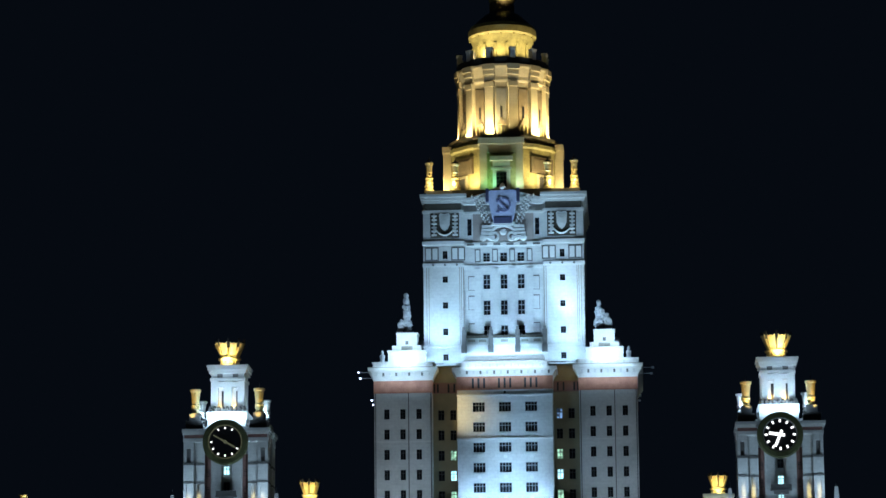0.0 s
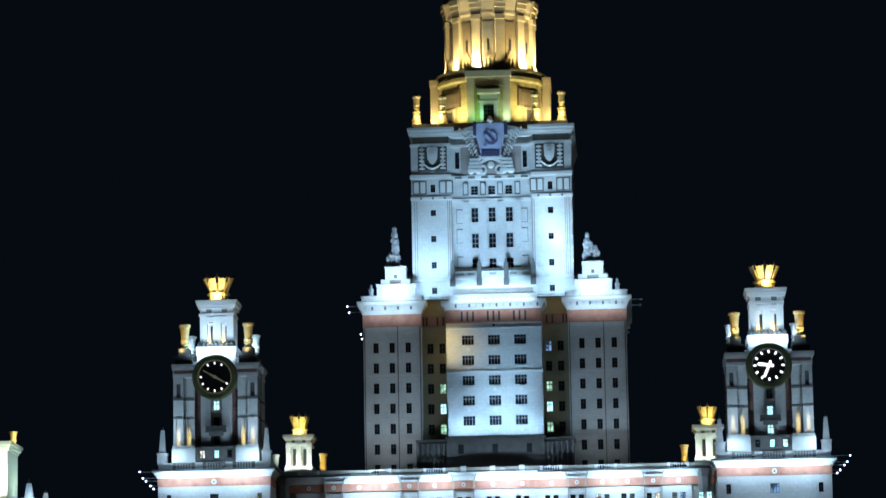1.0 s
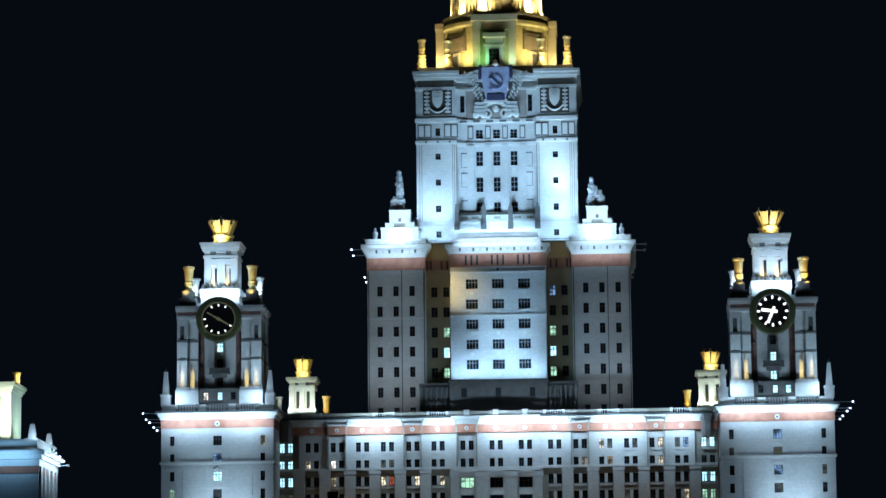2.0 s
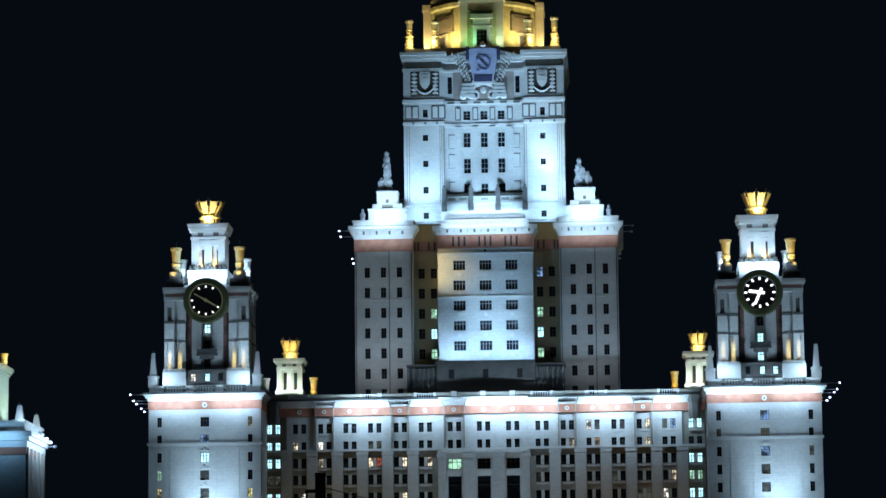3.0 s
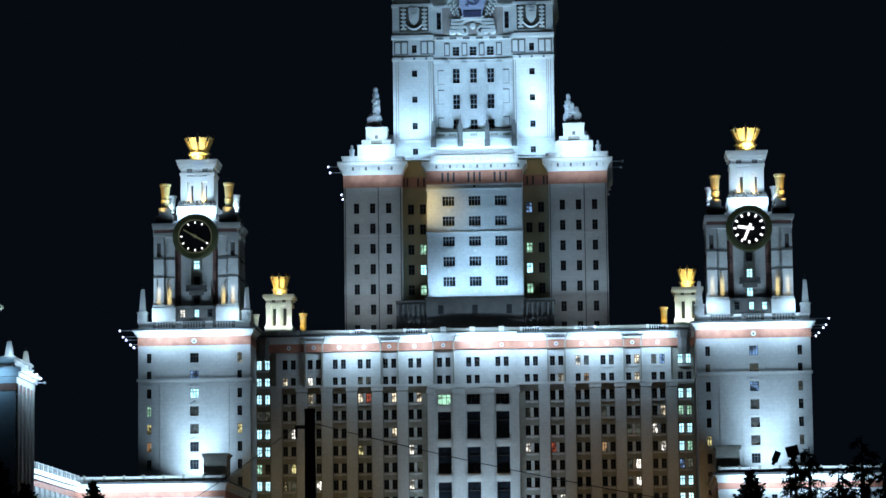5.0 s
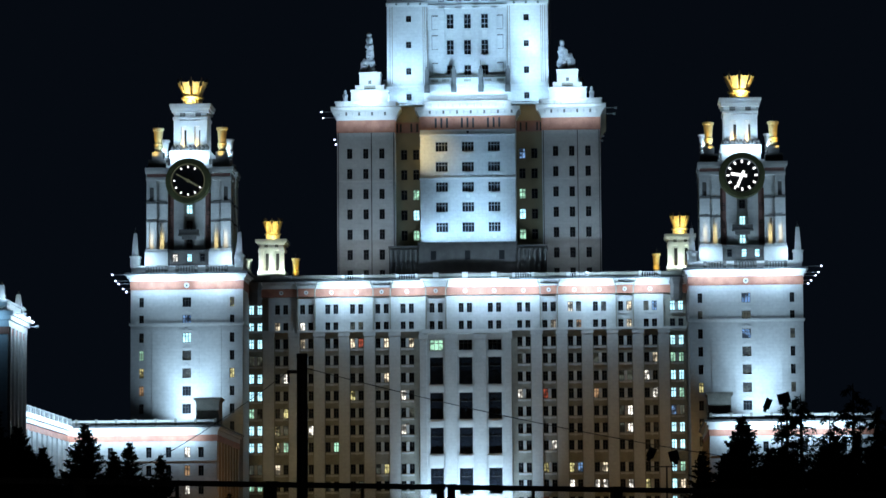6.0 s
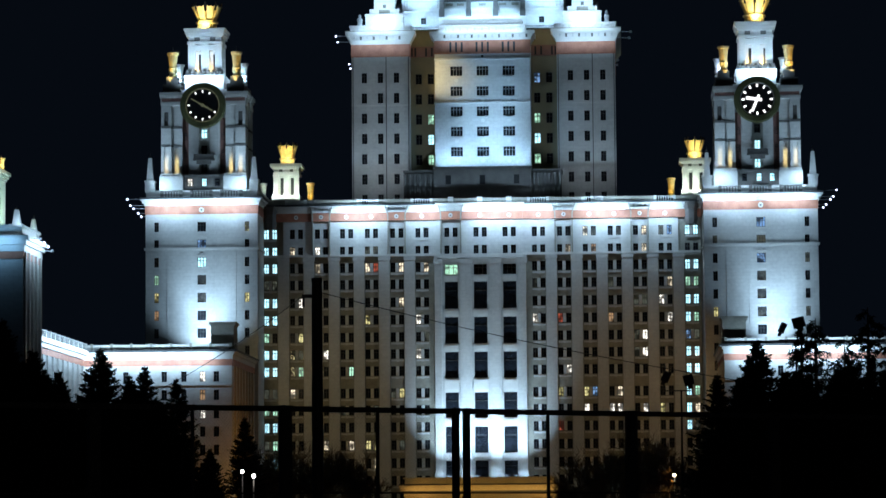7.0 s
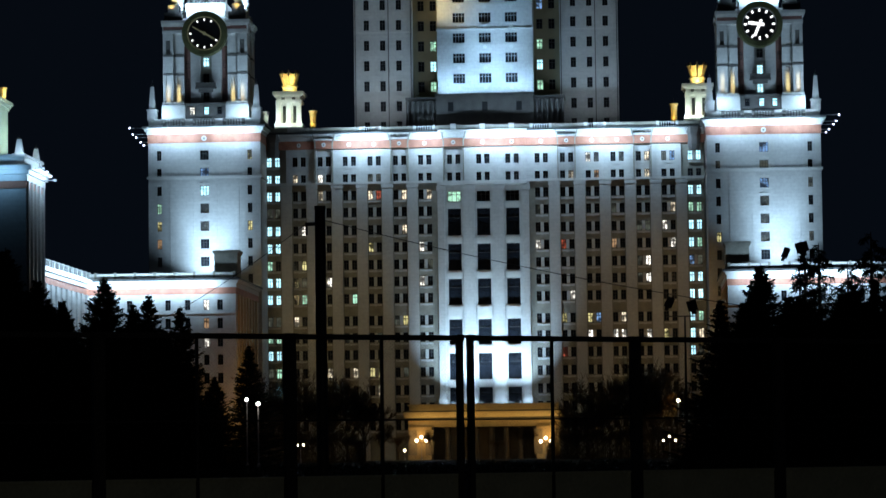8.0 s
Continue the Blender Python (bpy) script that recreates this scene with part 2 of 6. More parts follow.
NEEDLES = material("spruce_needles", (0.03, 0.05, 0.03), 0.95, grain=0.45, scale=0.8, fine=5)
NEEDLES.node_tree.nodes["Principled BSDF"].inputs["Specular IOR Level"].default_value = 0.1
PANES = {
    "d": GLASS,
    "w": glowing("warm_lit_room", (1.0, 0.85, 0.62), 1.0),
    "y": glowing("yellow_lit_room", (0.95, 0.85, 0.38), 0.7),
    "n": glowing("white_lit_room", (1.0, 0.95, 0.85), 1.6),
    "c": glowing("cyan_lit_room", (0.45, 0.85, 1.0), 2.0, 0.35),
    "b": glowing("blue_lit_room", (0.3, 0.55, 1.0), 0.55),
    "g": glowing("green_lit_room", (0.45, 0.85, 0.62), 1.0, 0.6),
    "k": glowing("dim_lit_room", (0.45, 0.5, 0.4), 0.13),
    "r": glowing("red_lit_room", (0.9, 0.2, 0.12), 0.4),
    "o": glowing("orange_lit_room", (0.9, 0.55, 0.3), 0.35),
}
MARK = glowing("lit_dial_marks", (0.95, 0.97, 1.0), 2.2, 0.05)
FAINT = glowing("faint_dial_pointers", (0.7, 0.75, 0.45), 0.12, 0.2)
LENS = glowing("floodlight_lens", (0.6, 0.66, 1.0), 9, 0.1)
GLOBE = glowing("street_lamp_globe", (1.0, 0.83, 0.55), 9, 0.05)
WGLOBE = glowing("white_lamp_globe", (1.0, 0.95, 0.88), 9, 0.05)


# ---- building blocks ----
def box(bm, x0, x1, y0, y1, z0, z1, taper=0.0):
    k = taper
    v = [bm.verts.new(p) for p in ((x0, y0, z0), (x1, y0, z0), (x1, y1, z0), (x0, y1, z0),
                                   (x0 + k, y0 + k, z1), (x1 - k, y0 + k, z1), (x1 - k, y1 - k, z1), (x0 + k, y1 - k, z1))]
    for f in ((3, 2, 1, 0), (4, 5, 6, 7), (0, 1, 5, 4), (1, 2, 6, 5), (2, 3, 7, 6), (3, 0, 4, 7)):
        bm.faces.new([v[i] for i in f])
    return bm


def boxes(*rows):
    bm = bmesh.new()
    for r in rows:
        box(bm, *r)
    return bm


def lathe(bm, profile, n=24, cx=0.0, cy=0.0, turn=0.0):
    rings = [[bm.verts.new((cx + r * math.sin(turn + math.tau * i / n), cy - r * math.cos(turn + math.tau * i / n), z)) for i in range(n)] for r, z in profile]
    for a, b in zip(rings, rings[1:]):
        for i in range(n):
            bm.faces.new((a[i], a[(i + 1) % n], b[(i + 1) % n], b[i]))
    bm.faces.new(list(reversed(rings[0])))
    bm.faces.new(rings[-1])
    return bm


def moved(bm, m):
    bmesh.ops.transform(bm, matrix=m, verts=bm.verts)
    return bm


def disc(cx, z, r, y0, y1, n=40):
    """An upright disc that faces the forecourt."""
    return moved(lathe(bmesh.new(), [(r, 0), (r, y1 - y0)], n), pose(cx, y1, z, 90, 0, 0))


def ring(cx, z, r0, r1, y0, y1, n=48):
    bm = bmesh.new()
    rows = [[bm.verts.new((cx + r * math.sin(math.tau * i / n), y, z + r * math.cos(math.tau * i / n))) for i in range(n)]
            for r, y in ((r0, y1), (r0, y0), (r1, y0), (r1, y1))]
    for k in range(4):
        a, b = rows[k], rows[(k + 1) % 4]
        for i in range(n):
            bm.faces.new((a[i], a[(i + 1) % n], b[(i + 1) % n], b[i]))
    bmesh.ops.recalc_face_normals(bm, faces=bm.faces)
    return bm


def mesh(name, bm, mat, smooth=False):
    me = bpy.data.meshes.new(name)
    bm.to_mesh(me)
    bm.free()
    me.materials.append(mat)
    if smooth:
        me.polygons.foreach_set("use_smooth", [True] * len(me.polygons))
    return me


def part(name, bm, mat, parent, label="", smooth=False):
    ob = new(name, mesh(name, bm, mat, smooth))
    ob.parent = parent
    return tagged(ob, label)


def thing(name, at, label, category, group="", kind=""):
    ob = new(name)
    ob.location = at
    return tagged(ob, label, category, group, kind)


def pierced(bm, x0, x1, z0, z1, y, holes, depth=0.4):
    """A wall face with real openings, whose reveals go back to the panes."""
    xs = sorted({round(v, 3) for h in holes for v in h[:2]} | {round(x0, 3), round(x1, 3)})
    zs = sorted({round(v, 3) for h in holes for v in h[2:]} | {round(z0, 3), round(z1, 3)})
    ix, iz = {v: i for i, v in enumerate(xs)}, {v: i for i, v in enumerate(zs)}
    empty = set()
    for a, b, c, d in holes:
        for i in range(ix[round(a, 3)], ix[round(b, 3)]):
            for j in range(iz[round(c, 3)], iz[round(d, 3)]):
                empty.add((i, j))
    vs = {}

    def vert(i, j):
        if (i, j) not in vs:
            vs[i, j] = bm.verts.new((xs[i], y, zs[j]))
        return vs[i, j]
    for i in range(len(xs) - 1):
        for j in range(len(zs) - 1):
            if (i, j) not in empty:
                bm.faces.new((vert(i, j), vert(i + 1, j), vert(i + 1, j + 1), vert(i, j + 1)))
    for a, b, c, d in holes:
        q = [(a, c), (b, c), (b, d), (a, d)]
        f = [bm.verts.new((p, y, r)) for p, r in q]
        k = [bm.verts.new((p, y + depth, r)) for p, r in q]
        for e in range(4):
            g = (e + 1) % 4
            bm.faces.new((f[g], f[e], k[e], k[g]))
    bmesh.ops.remove_doubles(bm, verts=bm.verts, dist=0.0005)
    return bm


FRAMES, GLAZING = {}, {}


def window(parent, x, z, w, h, y, state="d", bars=1, rungs=1, pale=False):
    """A window frame with its glazing, standing in the back of its opening."""
    key = (w, h, bars, rungs, pale)
    if key not in FRAMES:
        t = 0.09
        xs = [-w / 2] + [-w / 2 + w * (k + 1) / (bars + 1) for k in range(bars)] + [w / 2]
        zs = [-h / 2] + sorted(h / 2 - h * (k + 1) / (rungs + 1) * (0.66 if rungs == 1 else 1) for k in range(rungs)) + [h / 2]
        lights = []
        for a, b in zip(xs, xs[1:]):
            for c, d in zip(zs, zs[1:]):
                lights.append((a + (t if a == xs[0] else 0.06), b - (t if b == xs[-1] else 0.06), c + (t if c == zs[0] else 0.06), d - (t if d == zs[-1] else 0.06)))
        bm = pierced(bmesh.new(), -w / 2, w / 2, -h / 2, h / 2, -0.08, lights, 0.12)
        FRAMES[key] = mesh("window", bm, PALE if pale else FRAME)
    if (w, h, state) not in GLAZING:
        GLAZING[w, h, state] = mesh("pane", boxes((-w / 2 + 0.04, w / 2 - 0.04, 0.05, 0.09, -h / 2 + 0.04, h / 2 - 0.04)), PANES[state])
    ob = new("window", FRAMES[key])
    ob.parent, ob.location = parent, (x, y, z)
    p = new("pane", GLAZING[w, h, state])
    p.parent = ob
    return ob


def bands(bm, x0, x1, y0, y1, rows):
    """Mouldings that run round a block: bottom, top, how far they stand out."""
    loops = []
    for z0, z1, out in rows:
        for z in (z0, z1):
            loops.append([bm.verts.new(p) for p in ((x0 - out, y0 - out, z), (x1 + out, y0 - out, z), (x1 + out, y1 + out, z), (x0 - out, y1 + out, z))])
    for p, q in zip(loops, loops[1:]):
        for e in range(4):
            bm.faces.new((p[e], p[(e + 1) % 4], q[(e + 1) % 4], q[e]))
    bm.faces.new(list(reversed(loops[0])))
    bm.faces.new(loops[-1])
    return bm


def balustrade(bm, x0, x1, y, z, h=1.1, step=0.55, posts=5.5):
    box(bm, x0, x1, y - 0.12, y + 0.12, z + h - 0.14, z + h)
    box(bm, x0, x1, y - 0.14, y + 0.14, z, z + 0.12)
    n = max(1, round((x1 - x0) / step))
    for i in range(n):
        c = x0 + (i + 0.5) * (x1 - x0) / n
        box(bm, c - 0.09, c + 0.09, y - 0.08, y + 0.08, z + 0.12, z + h - 0.14)
    n = max(1, round((x1 - x0) / posts))
    for i in range(n + 1):
        c = x0 + i * (x1 - x0) / n
        box(bm, c - 0.3, c + 0.3, y - 0.2, y + 0.2, z, z + h + 0.12)
    return bm


# ---- ground ----
tagged(new("ground", mesh("ground", boxes((-2500, 2500, -1200, 3500, -0.5, 0)), GROUND)), "dark asphalt and lawn forecourt at night", "ground", kind="structure")

# ---- main building: two facade sections and the middle bay ----
FY = 11.0
COLS = [12.7, 18.2, 23.75, 29.2, 34.7, 40.2, 45.9]
STOREYS = [65.3, 61.4, 57.8, 54.1, 50.2, 46.4, 42.6, 38.9, 35.2, 30.4, 26.7, 23.0, 19.1, 15.2, 11.4, 7.6]
LIT_LEFT = ["cc..........dd", "ccw.n...kk....", "cc..w...wr.w.w", "kk............", "cc.n.......w..", "cc......y...n.", "g..y.........k", "cc.k.n......n.",
            "cc.g...g......", "kkw.......ky..", "gg....k..k....", "cc..........k.", "kg...w.wyy.k..", ".c.......w....", "..............", ".............."]
LIT_RIGHT = ["....wk.k.wkbcc", "...w.o...w....", "............cc", "k.....k....wgg", "........kkn.cc", "n.r...o....ncg", "........kn..bk", "........kn..cc",
             "...n........cc", "..y.yb.w....cg", "....n.nn.ny.cw", "..r.........ck", "..............", "..............", "..............", ".............."]


def projecting_bay(root, x, half, out):
    """A shallow bay under the eaves: thin side fins that flare out below the cornice, and a proud piece of the red band."""
    bay = part("projecting_bay", boxes((x - half, x + half, -0.5 + out, -0.06 + out * 0.5, 69.85, 71.2)), STONE, root)
    part("red_band", boxes((x - half + 0.22, x + half - 0.22, -0.48 + out, -0.06, 68.0, 69.8)), RED, bay)
    for s in (-1, 1):
        bm = bmesh.new()
        edge = s * half
        rows = ((60.7, 0.0, -0.45), (68.0, 0.0, -0.5), (69.2, 0.0, -0.6), (70.2, 0.25, -0.85), (71.2, 0.55, -1.05))
        loops = [[bm.verts.new(p) for p in ((x + edge + s * k, y + out, z), (x + edge + s * k - s * 0.26, y + out, z), (x + edge + s * k - s * 0.26, 0.33, z), (x + edge + s * k, 0.33, z))] for z, k, y in rows]
        for p, q in zip(loops, loops[1:]):
            for e in range(4):
                bm.faces.new((p[e], p[(e + 1) % 4], q[(e + 1) % 4], q[e]))
        bm.faces.new(loops[0])
        bm.faces.new(loops[-1])
        bmesh.ops.recalc_face_normals(bm, faces=bm.faces)
        part("fin", bm, DIMSTONE, bay, "darker grey edge")


def facade_section(side, rows_lit):
    root = thing("facade_section", (-0.45, FY, 0), "pale limestone facade with paired windows, some lit" if side < 0 else "pale limestone facade with paired windows and warm lit rooms",
                 "building", "facade sections")
    x0, x1 = (9.3, 48.0)
    bm = bmesh.new()
    holes, wins = [], []
    cols = sorted(side * c for c in COLS)
    for r, z in enumerate(STOREYS):
        for k, c in enumerate(cols):
            for e, dx in enumerate((-0.9, 0.9)):
                w, h = 1.1, 2.1
                holes.append((c + dx - w / 2, c + dx + w / 2, z - h / 2, z + h / 2))
                ch = rows_lit[r][2 * k + e]
                wins.append((c + dx, z, "d" if ch == "." else ch))
    a, b = sorted((side * x0, side * x1))
    inner = 43.05
    m0, m1 = sorted((side * 9.3, side * inner))
    c0, c1 = sorted((side * inner, side * x1))
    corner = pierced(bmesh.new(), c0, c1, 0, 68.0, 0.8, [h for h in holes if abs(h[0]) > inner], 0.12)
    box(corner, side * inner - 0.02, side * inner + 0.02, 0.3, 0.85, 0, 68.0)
    # darker colour gives the recess the shade it lies in
    part("corner_recess", corner, DIMSTONE, root, "corner recess, its shade put into a darker stone colour")
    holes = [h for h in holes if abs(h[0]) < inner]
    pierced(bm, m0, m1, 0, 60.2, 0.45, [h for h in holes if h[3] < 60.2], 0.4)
    part("lower_wall", bm, DIMSTONE, root, "darker wall between the pilasters")
    bm = pierced(bmesh.new(), m0, m1, 60.2, 68.0, 0.35, [h for h in holes if h[3] > 60.2], 0.45)
    box(bm, a, b, 0.95, 14, 0, 71.0)
    part("wall", bm, STONE, root)
    edges = [9.3] + [(p + q) / 2 for p, q in zip(COLS, COLS[1:])]
    for i, e in enumerate(edges):
        wd = 1.15 if i else 0.6
        p = side * e
        part("pilaster", boxes((p - wd, p + wd, -0.1, 0.45, 0, 60.2), (p - wd - 0.15, p + wd + 0.15, -0.2, 0.45, 59.3, 60.2)), STONE, root)
    # the unlit top of the recess is put in as a dark cap
    part("corner_cap", lathe(bmesh.new(), [(1.2, 66.4), (1.55, 67.6), (1.6, 69.6), (2.2, 70.6), (2.35, 71.3)], 8, side * 45.9, 0.7, math.pi / 8), DARKSTONE, root, "faceted cap, its shade put into a dark stone colour")
    part("string_course", boxes((a, b, -0.25, 0.33, 60.2, 60.7)), TRIM, root)
    part("red_band", boxes((a, b, -0.05, 0.85, 68.0, 69.8)), RED, root, "red granite frieze band")
    bm = boxes((a, b, -0.2, 0.85, 69.8, 70.3), (a, b, -0.5, 0.85, 70.3, 71.0), (a, b, -1.0, 0.85, 71.0, 71.5))
    n = 48
    for i in range(n):
        c = a + (i + 0.5) * (b - a) / n
        box(bm, c - 0.16, c + 0.16, -0.8, -0.5, 70.6, 71.0)
    part("cornice", bm, TRIM, root)
    # a plain parapet with three stretches of balusters
    last = 9.3
    for c in (12.7, 24.5, 40.2, 50.1):
        p, q = sorted((side * last, side * (c - 2.1)))
        part("parapet", boxes((p, q, -0.38, -0.16, 71.66, 72.5), (p, q, -0.44, -0.1, 72.5, 72.68)), DIMSTONE, root)
        if c < 48:
            part("balustrade", balustrade(bmesh.new(), side * c - 2.1, side * c + 2.1, -0.28, 71.6, 1.05, 0.5, 9), TRIM, root)
        last = c + 2.1
    # dark strip stands in for the unlit front edge of the cornice
    part("shade_line", boxes((a, b, -1.12, -0.5, 71.5, 71.66), (a, b, -1.12, -1.0, 71.24, 71.5)), ROOF, root, "dark edge strip, shade put into its colour")
    part("roof", boxes((a, b, 0.2, 14, 71.5, 71.7)), ROOF, root)
    for c in cols:
        y = -0.62 if abs(c) in (18.2, 34.7) else -0.2
        part("medallion", ring(c, 68.9, 0.2, 0.46, y, -0.04, 16), TRIM, root)
        part("medallion_boss", disc(c, 68.9, 0.2, y + 0.08, -0.04, 10), DARKSTONE, root)
        for z in STOREYS[:1] + STOREYS[2:]:
            part("spandrel_ornament", boxes((c - 1.35, c + 1.35, 0.25, 0.45, z - 1.6, z - 1.25), (c - 0.3, c + 0.3, 0.17, 0.25, z - 1.7, z - 1.2)), STONE, root)
            part("mullion", boxes((c - 0.33, c + 0.33, 0.3, 0.45, z - 1.0, z + 1.0)), STONE, root)
    for bay in (side * 18.2, side * 34.7):
        projecting_bay(root, bay, 2.0, 0.0)
    for x, z, st in wins:
        window(root, x, z, 1.1, 2.1, 0.8 if abs(x) < inner else 0.84, st)


facade_section(-1, LIT_LEFT)
facade_section(1, LIT_RIGHT)


def middle_bay():
    root = thing("middle_bay", (-0.45, FY - 0.4, 0), "limestone middle bay with three tall dark window strips", "building")
    cols = (-6.35, 0.0, 6.35)
    spans = [(56.0, 58.3), (48.6, 54.5), (41.0, 46.8), (33.5, 39.2), (24.9, 30.4), (17.3, 23.0), (12.0, 15.6)]
    holes, wins = [], []
    for i, c in enumerate(cols):
        for j, (z0, z1) in enumerate(spans):
            holes.append((c - 1.45, c + 1.45, z0, z1))
            wins.append((c, (z0 + z1) / 2, 2.9, round(z1 - z0, 2), "g" if i == 0 and j == 0 else "d", 2 if j == 0 else 0, 1))
        for z in STOREYS[:2]:
            for dx in (-0.9, 0.9):
                holes.append((c + dx - 0.55, c + dx + 0.55, z - 1.05, z + 1.05))
                wins.append((c + dx, z, 1.1, 2.1, "d", 1, 1))
    bm = pierced(bmesh.new(), -9.3, 9.3, 0, 68.0, 0.35, holes, 0.45)
    box(bm, -9.3, 9.3, 1.0, 14, 0, 71.0)
    part("wall", bm, STONE, root)
    for x in (-9.2, -3.2, 3.2, 9.2):
        wd = 1.25 if abs(x) < 5 else 0.75
        part("pilaster", boxes((x - wd, x + wd, -0.45, 0.33, 12, 59.4), (x - wd - 0.2, x + wd + 0.2, -0.6, 0.33, 58.4, 59.4), (x - wd - 0.2, x + wd + 0.2, -0.6, 0.33, 12, 13.2)), STONE, root)
    for c in cols:
        for (z0, _), (_, z1) in zip(spans, spans[1:]):
            part("spandrel_panel", boxes((c - 1.6, c + 1.6, 0.1, 0.33, z1 + 0.2, z0 - 0.2), (c - 1.2, c + 1.2, 0.0, 0.1, z1 + 0.45, z0 - 0.45)), TRIM, root)
    part("string_course", boxes((-9.4, 9.4, -0.5, 0.33, 59.6, 60.5)), TRIM, root)
    part("red_band", boxes((-9.3, 9.3, -0.05, 0.95, 68.0, 69.8)), RED, root, "red granite frieze band")
    part("cornice", boxes((-9.5, 9.5, -0.25, 0.95, 69.8, 70.3), (-9.6, 9.6, -0.6, 0.95, 70.3, 71.0), (-9.7, 9.7, -1.1, 0.95, 71.0, 71.6)), TRIM, root)
    part("parapet", boxes((-9.3, 9.3, -0.38, -0.16, 71.6, 72.5), (-9.3, 9.3, -0.44, -0.1, 72.5, 72.68)), DIMSTONE, root)
    for x in (-6.35, 0.0, 6.35):
        part("parapet_block", boxes((x - 0.6, x + 0.6, -0.5, -0.05, 71.6, 73.0)), TRIM, root)
    projecting_bay(root, -6.35, 2.3, -0.25)
    for c in cols:
        part("medallion", ring(c, 68.9, 0.2, 0.46, -0.9 if c < 0 else -0.2, -0.04, 16), TRIM, root)
        part("medallion_boss", disc(c, 68.9, 0.2, -0.8 if c < 0 else -0.12, -0.04, 10), DARKSTONE, root)
    for x, z, w, h, st, bars, rungs in wins:
        window(root, x, z, w, h, 0.8, st, bars, rungs)


middle_bay()


def portico():
    root = thing("portico", (-0.6, 0, 0), "stone entrance portico under amber sodium light", "portico")
    part("attic", boxes((-16.0, 16.0, 1.2, 10.6, 10.5, 11.6), (-16.3, 16.3, 0.9, 10.6, 11.6, 11.9)), BUFF, root)
    part("cornice", boxes((-17.2, 17.2, -0.4, 10.6, 9.6, 10.2), (-16.9, 16.9, -0.1, 10.6, 9.0, 9.6)), BUFF, root)
    # two dark ledges stand in for the shadow lines between the mouldings
    part("shade_line", boxes((-17.2, 17.2, -0.5, 1.1, 10.2, 10.5)), ROOF, root, "dark edge strip, shade put into its colour")
    part("soffit_shade", boxes((-16.6, 16.6, 0.1, 10.6, 8.55, 9.0)), ROOF, root)
    part("entablature", boxes((-16.2, 16.2, 1.5, 10.6, 7.0, 8.55)), BUFF, root)
    for x in (-15.2, -11.6, 11.6, 15.2):
        part("pier_panel", boxes((x - 0.9, x + 0.9, 0.72, 0.8, 1.0, 6.4)), DIMSTONE, root)
    for s in (-1, 1):
        part("pier", boxes((min(s * 11.2, s * 16.2), max(s * 11.2, s * 16.2), 0.8, 10.6, 0, 7.0)), BUFF, root)
    # columns and inner wall get a dark colour for the shade inside
    for x in (-7.8, -4.7, -1.6, 1.6, 4.7, 7.8):
        part("column", lathe(bmesh.new(), [(0.75, 0), (0.75, 0.4), (0.6, 0.5), (0.52, 6.3), (0.7, 6.5), (0.7, 7.0)], 16, x, 3.0), DARKSTONE, root)
    part("inner_wall", boxes((-11.2, 11.2, 7.0, 7.6, 0, 7.0)), DARKSTONE, root)


portico()


# ---- crowns, vases, obelisks and statues ----
def crown(at, r0, r1, h, label="gilded crown finial with flaring leaves, lit from below", n=8):
    root = thing("crown_finial", at, label, "finial", "crowns")
    part("base", lathe(bmesh.new(), [(r0 * 0.8, 0), (r0 * 1.1, h * 0.05), (r0 * 1.1, h * 0.08), (r0 * 0.9, h * 0.12), (r0 * 0.9, h * 0.24), (r0 * 1.22, h * 0.29), (r0 * 1.22, h * 0.35), (r0, h * 0.37), (0.1, h * 0.37)], 24), GOLD, root)
    for i in range(2 * n):
        part("base_lattice", moved(boxes((-0.1, 0.1, -r0 * 1.04, -r0 * 0.88, h * 0.1, h * 0.27)), pose(0, 0, 0, 0, 0, 180 * i / n)), GOLD, root)
    for i in range(n):
        a = 360 * (i + 0.5) / n
        w0, w1 = r0 * 0.27, r1 * 0.27
        bm = bmesh.new()
        # a flaring flute with a notched top, thicker along its middle
        outline = [(-w0, 0.37), (w0, 0.37), (w1, 0.93), (w1 * 0.55, 0.87), (0, 0.9), (-w1 * 0.55, 0.87), (-w1, 0.93)]
        front, back = [], []
        for x, u in outline:
            d = r0 * 0.95 + (r1 - r0 * 0.95) * (u - 0.37) / 0.56 - abs(x) * 0.25
            front.append(bm.verts.new((x, -d - 0.08, u * h)))
            back.append(bm.verts.new((x, -d + 0.14, u * h)))
        bm.faces.new(front)
        bm.faces.new(list(reversed(back)))
        for k in range(7):
            bm.faces.new((front[k], back[k], back[(k + 1) % 7], front[(k + 1) % 7]))
        leaf = part("leaf", moved(bm, pose(0, 0, 0, 0, 0, a)), GOLD, root)
        part("tip", moved(boxes((-0.16, 0.16, -r1 * 0.98, -r1 * 0.98 + 0.3, h * 0.95, h * 1.07), (-0.07, 0.07, -r1 * 0.95, -r1 * 0.95 + 0.16, h * 0.75, h * 0.95)), pose(0, 0, 0, 0, 0, a - 180 / n)), STEEL, leaf, "dark metal tip between the leaves")
    return root


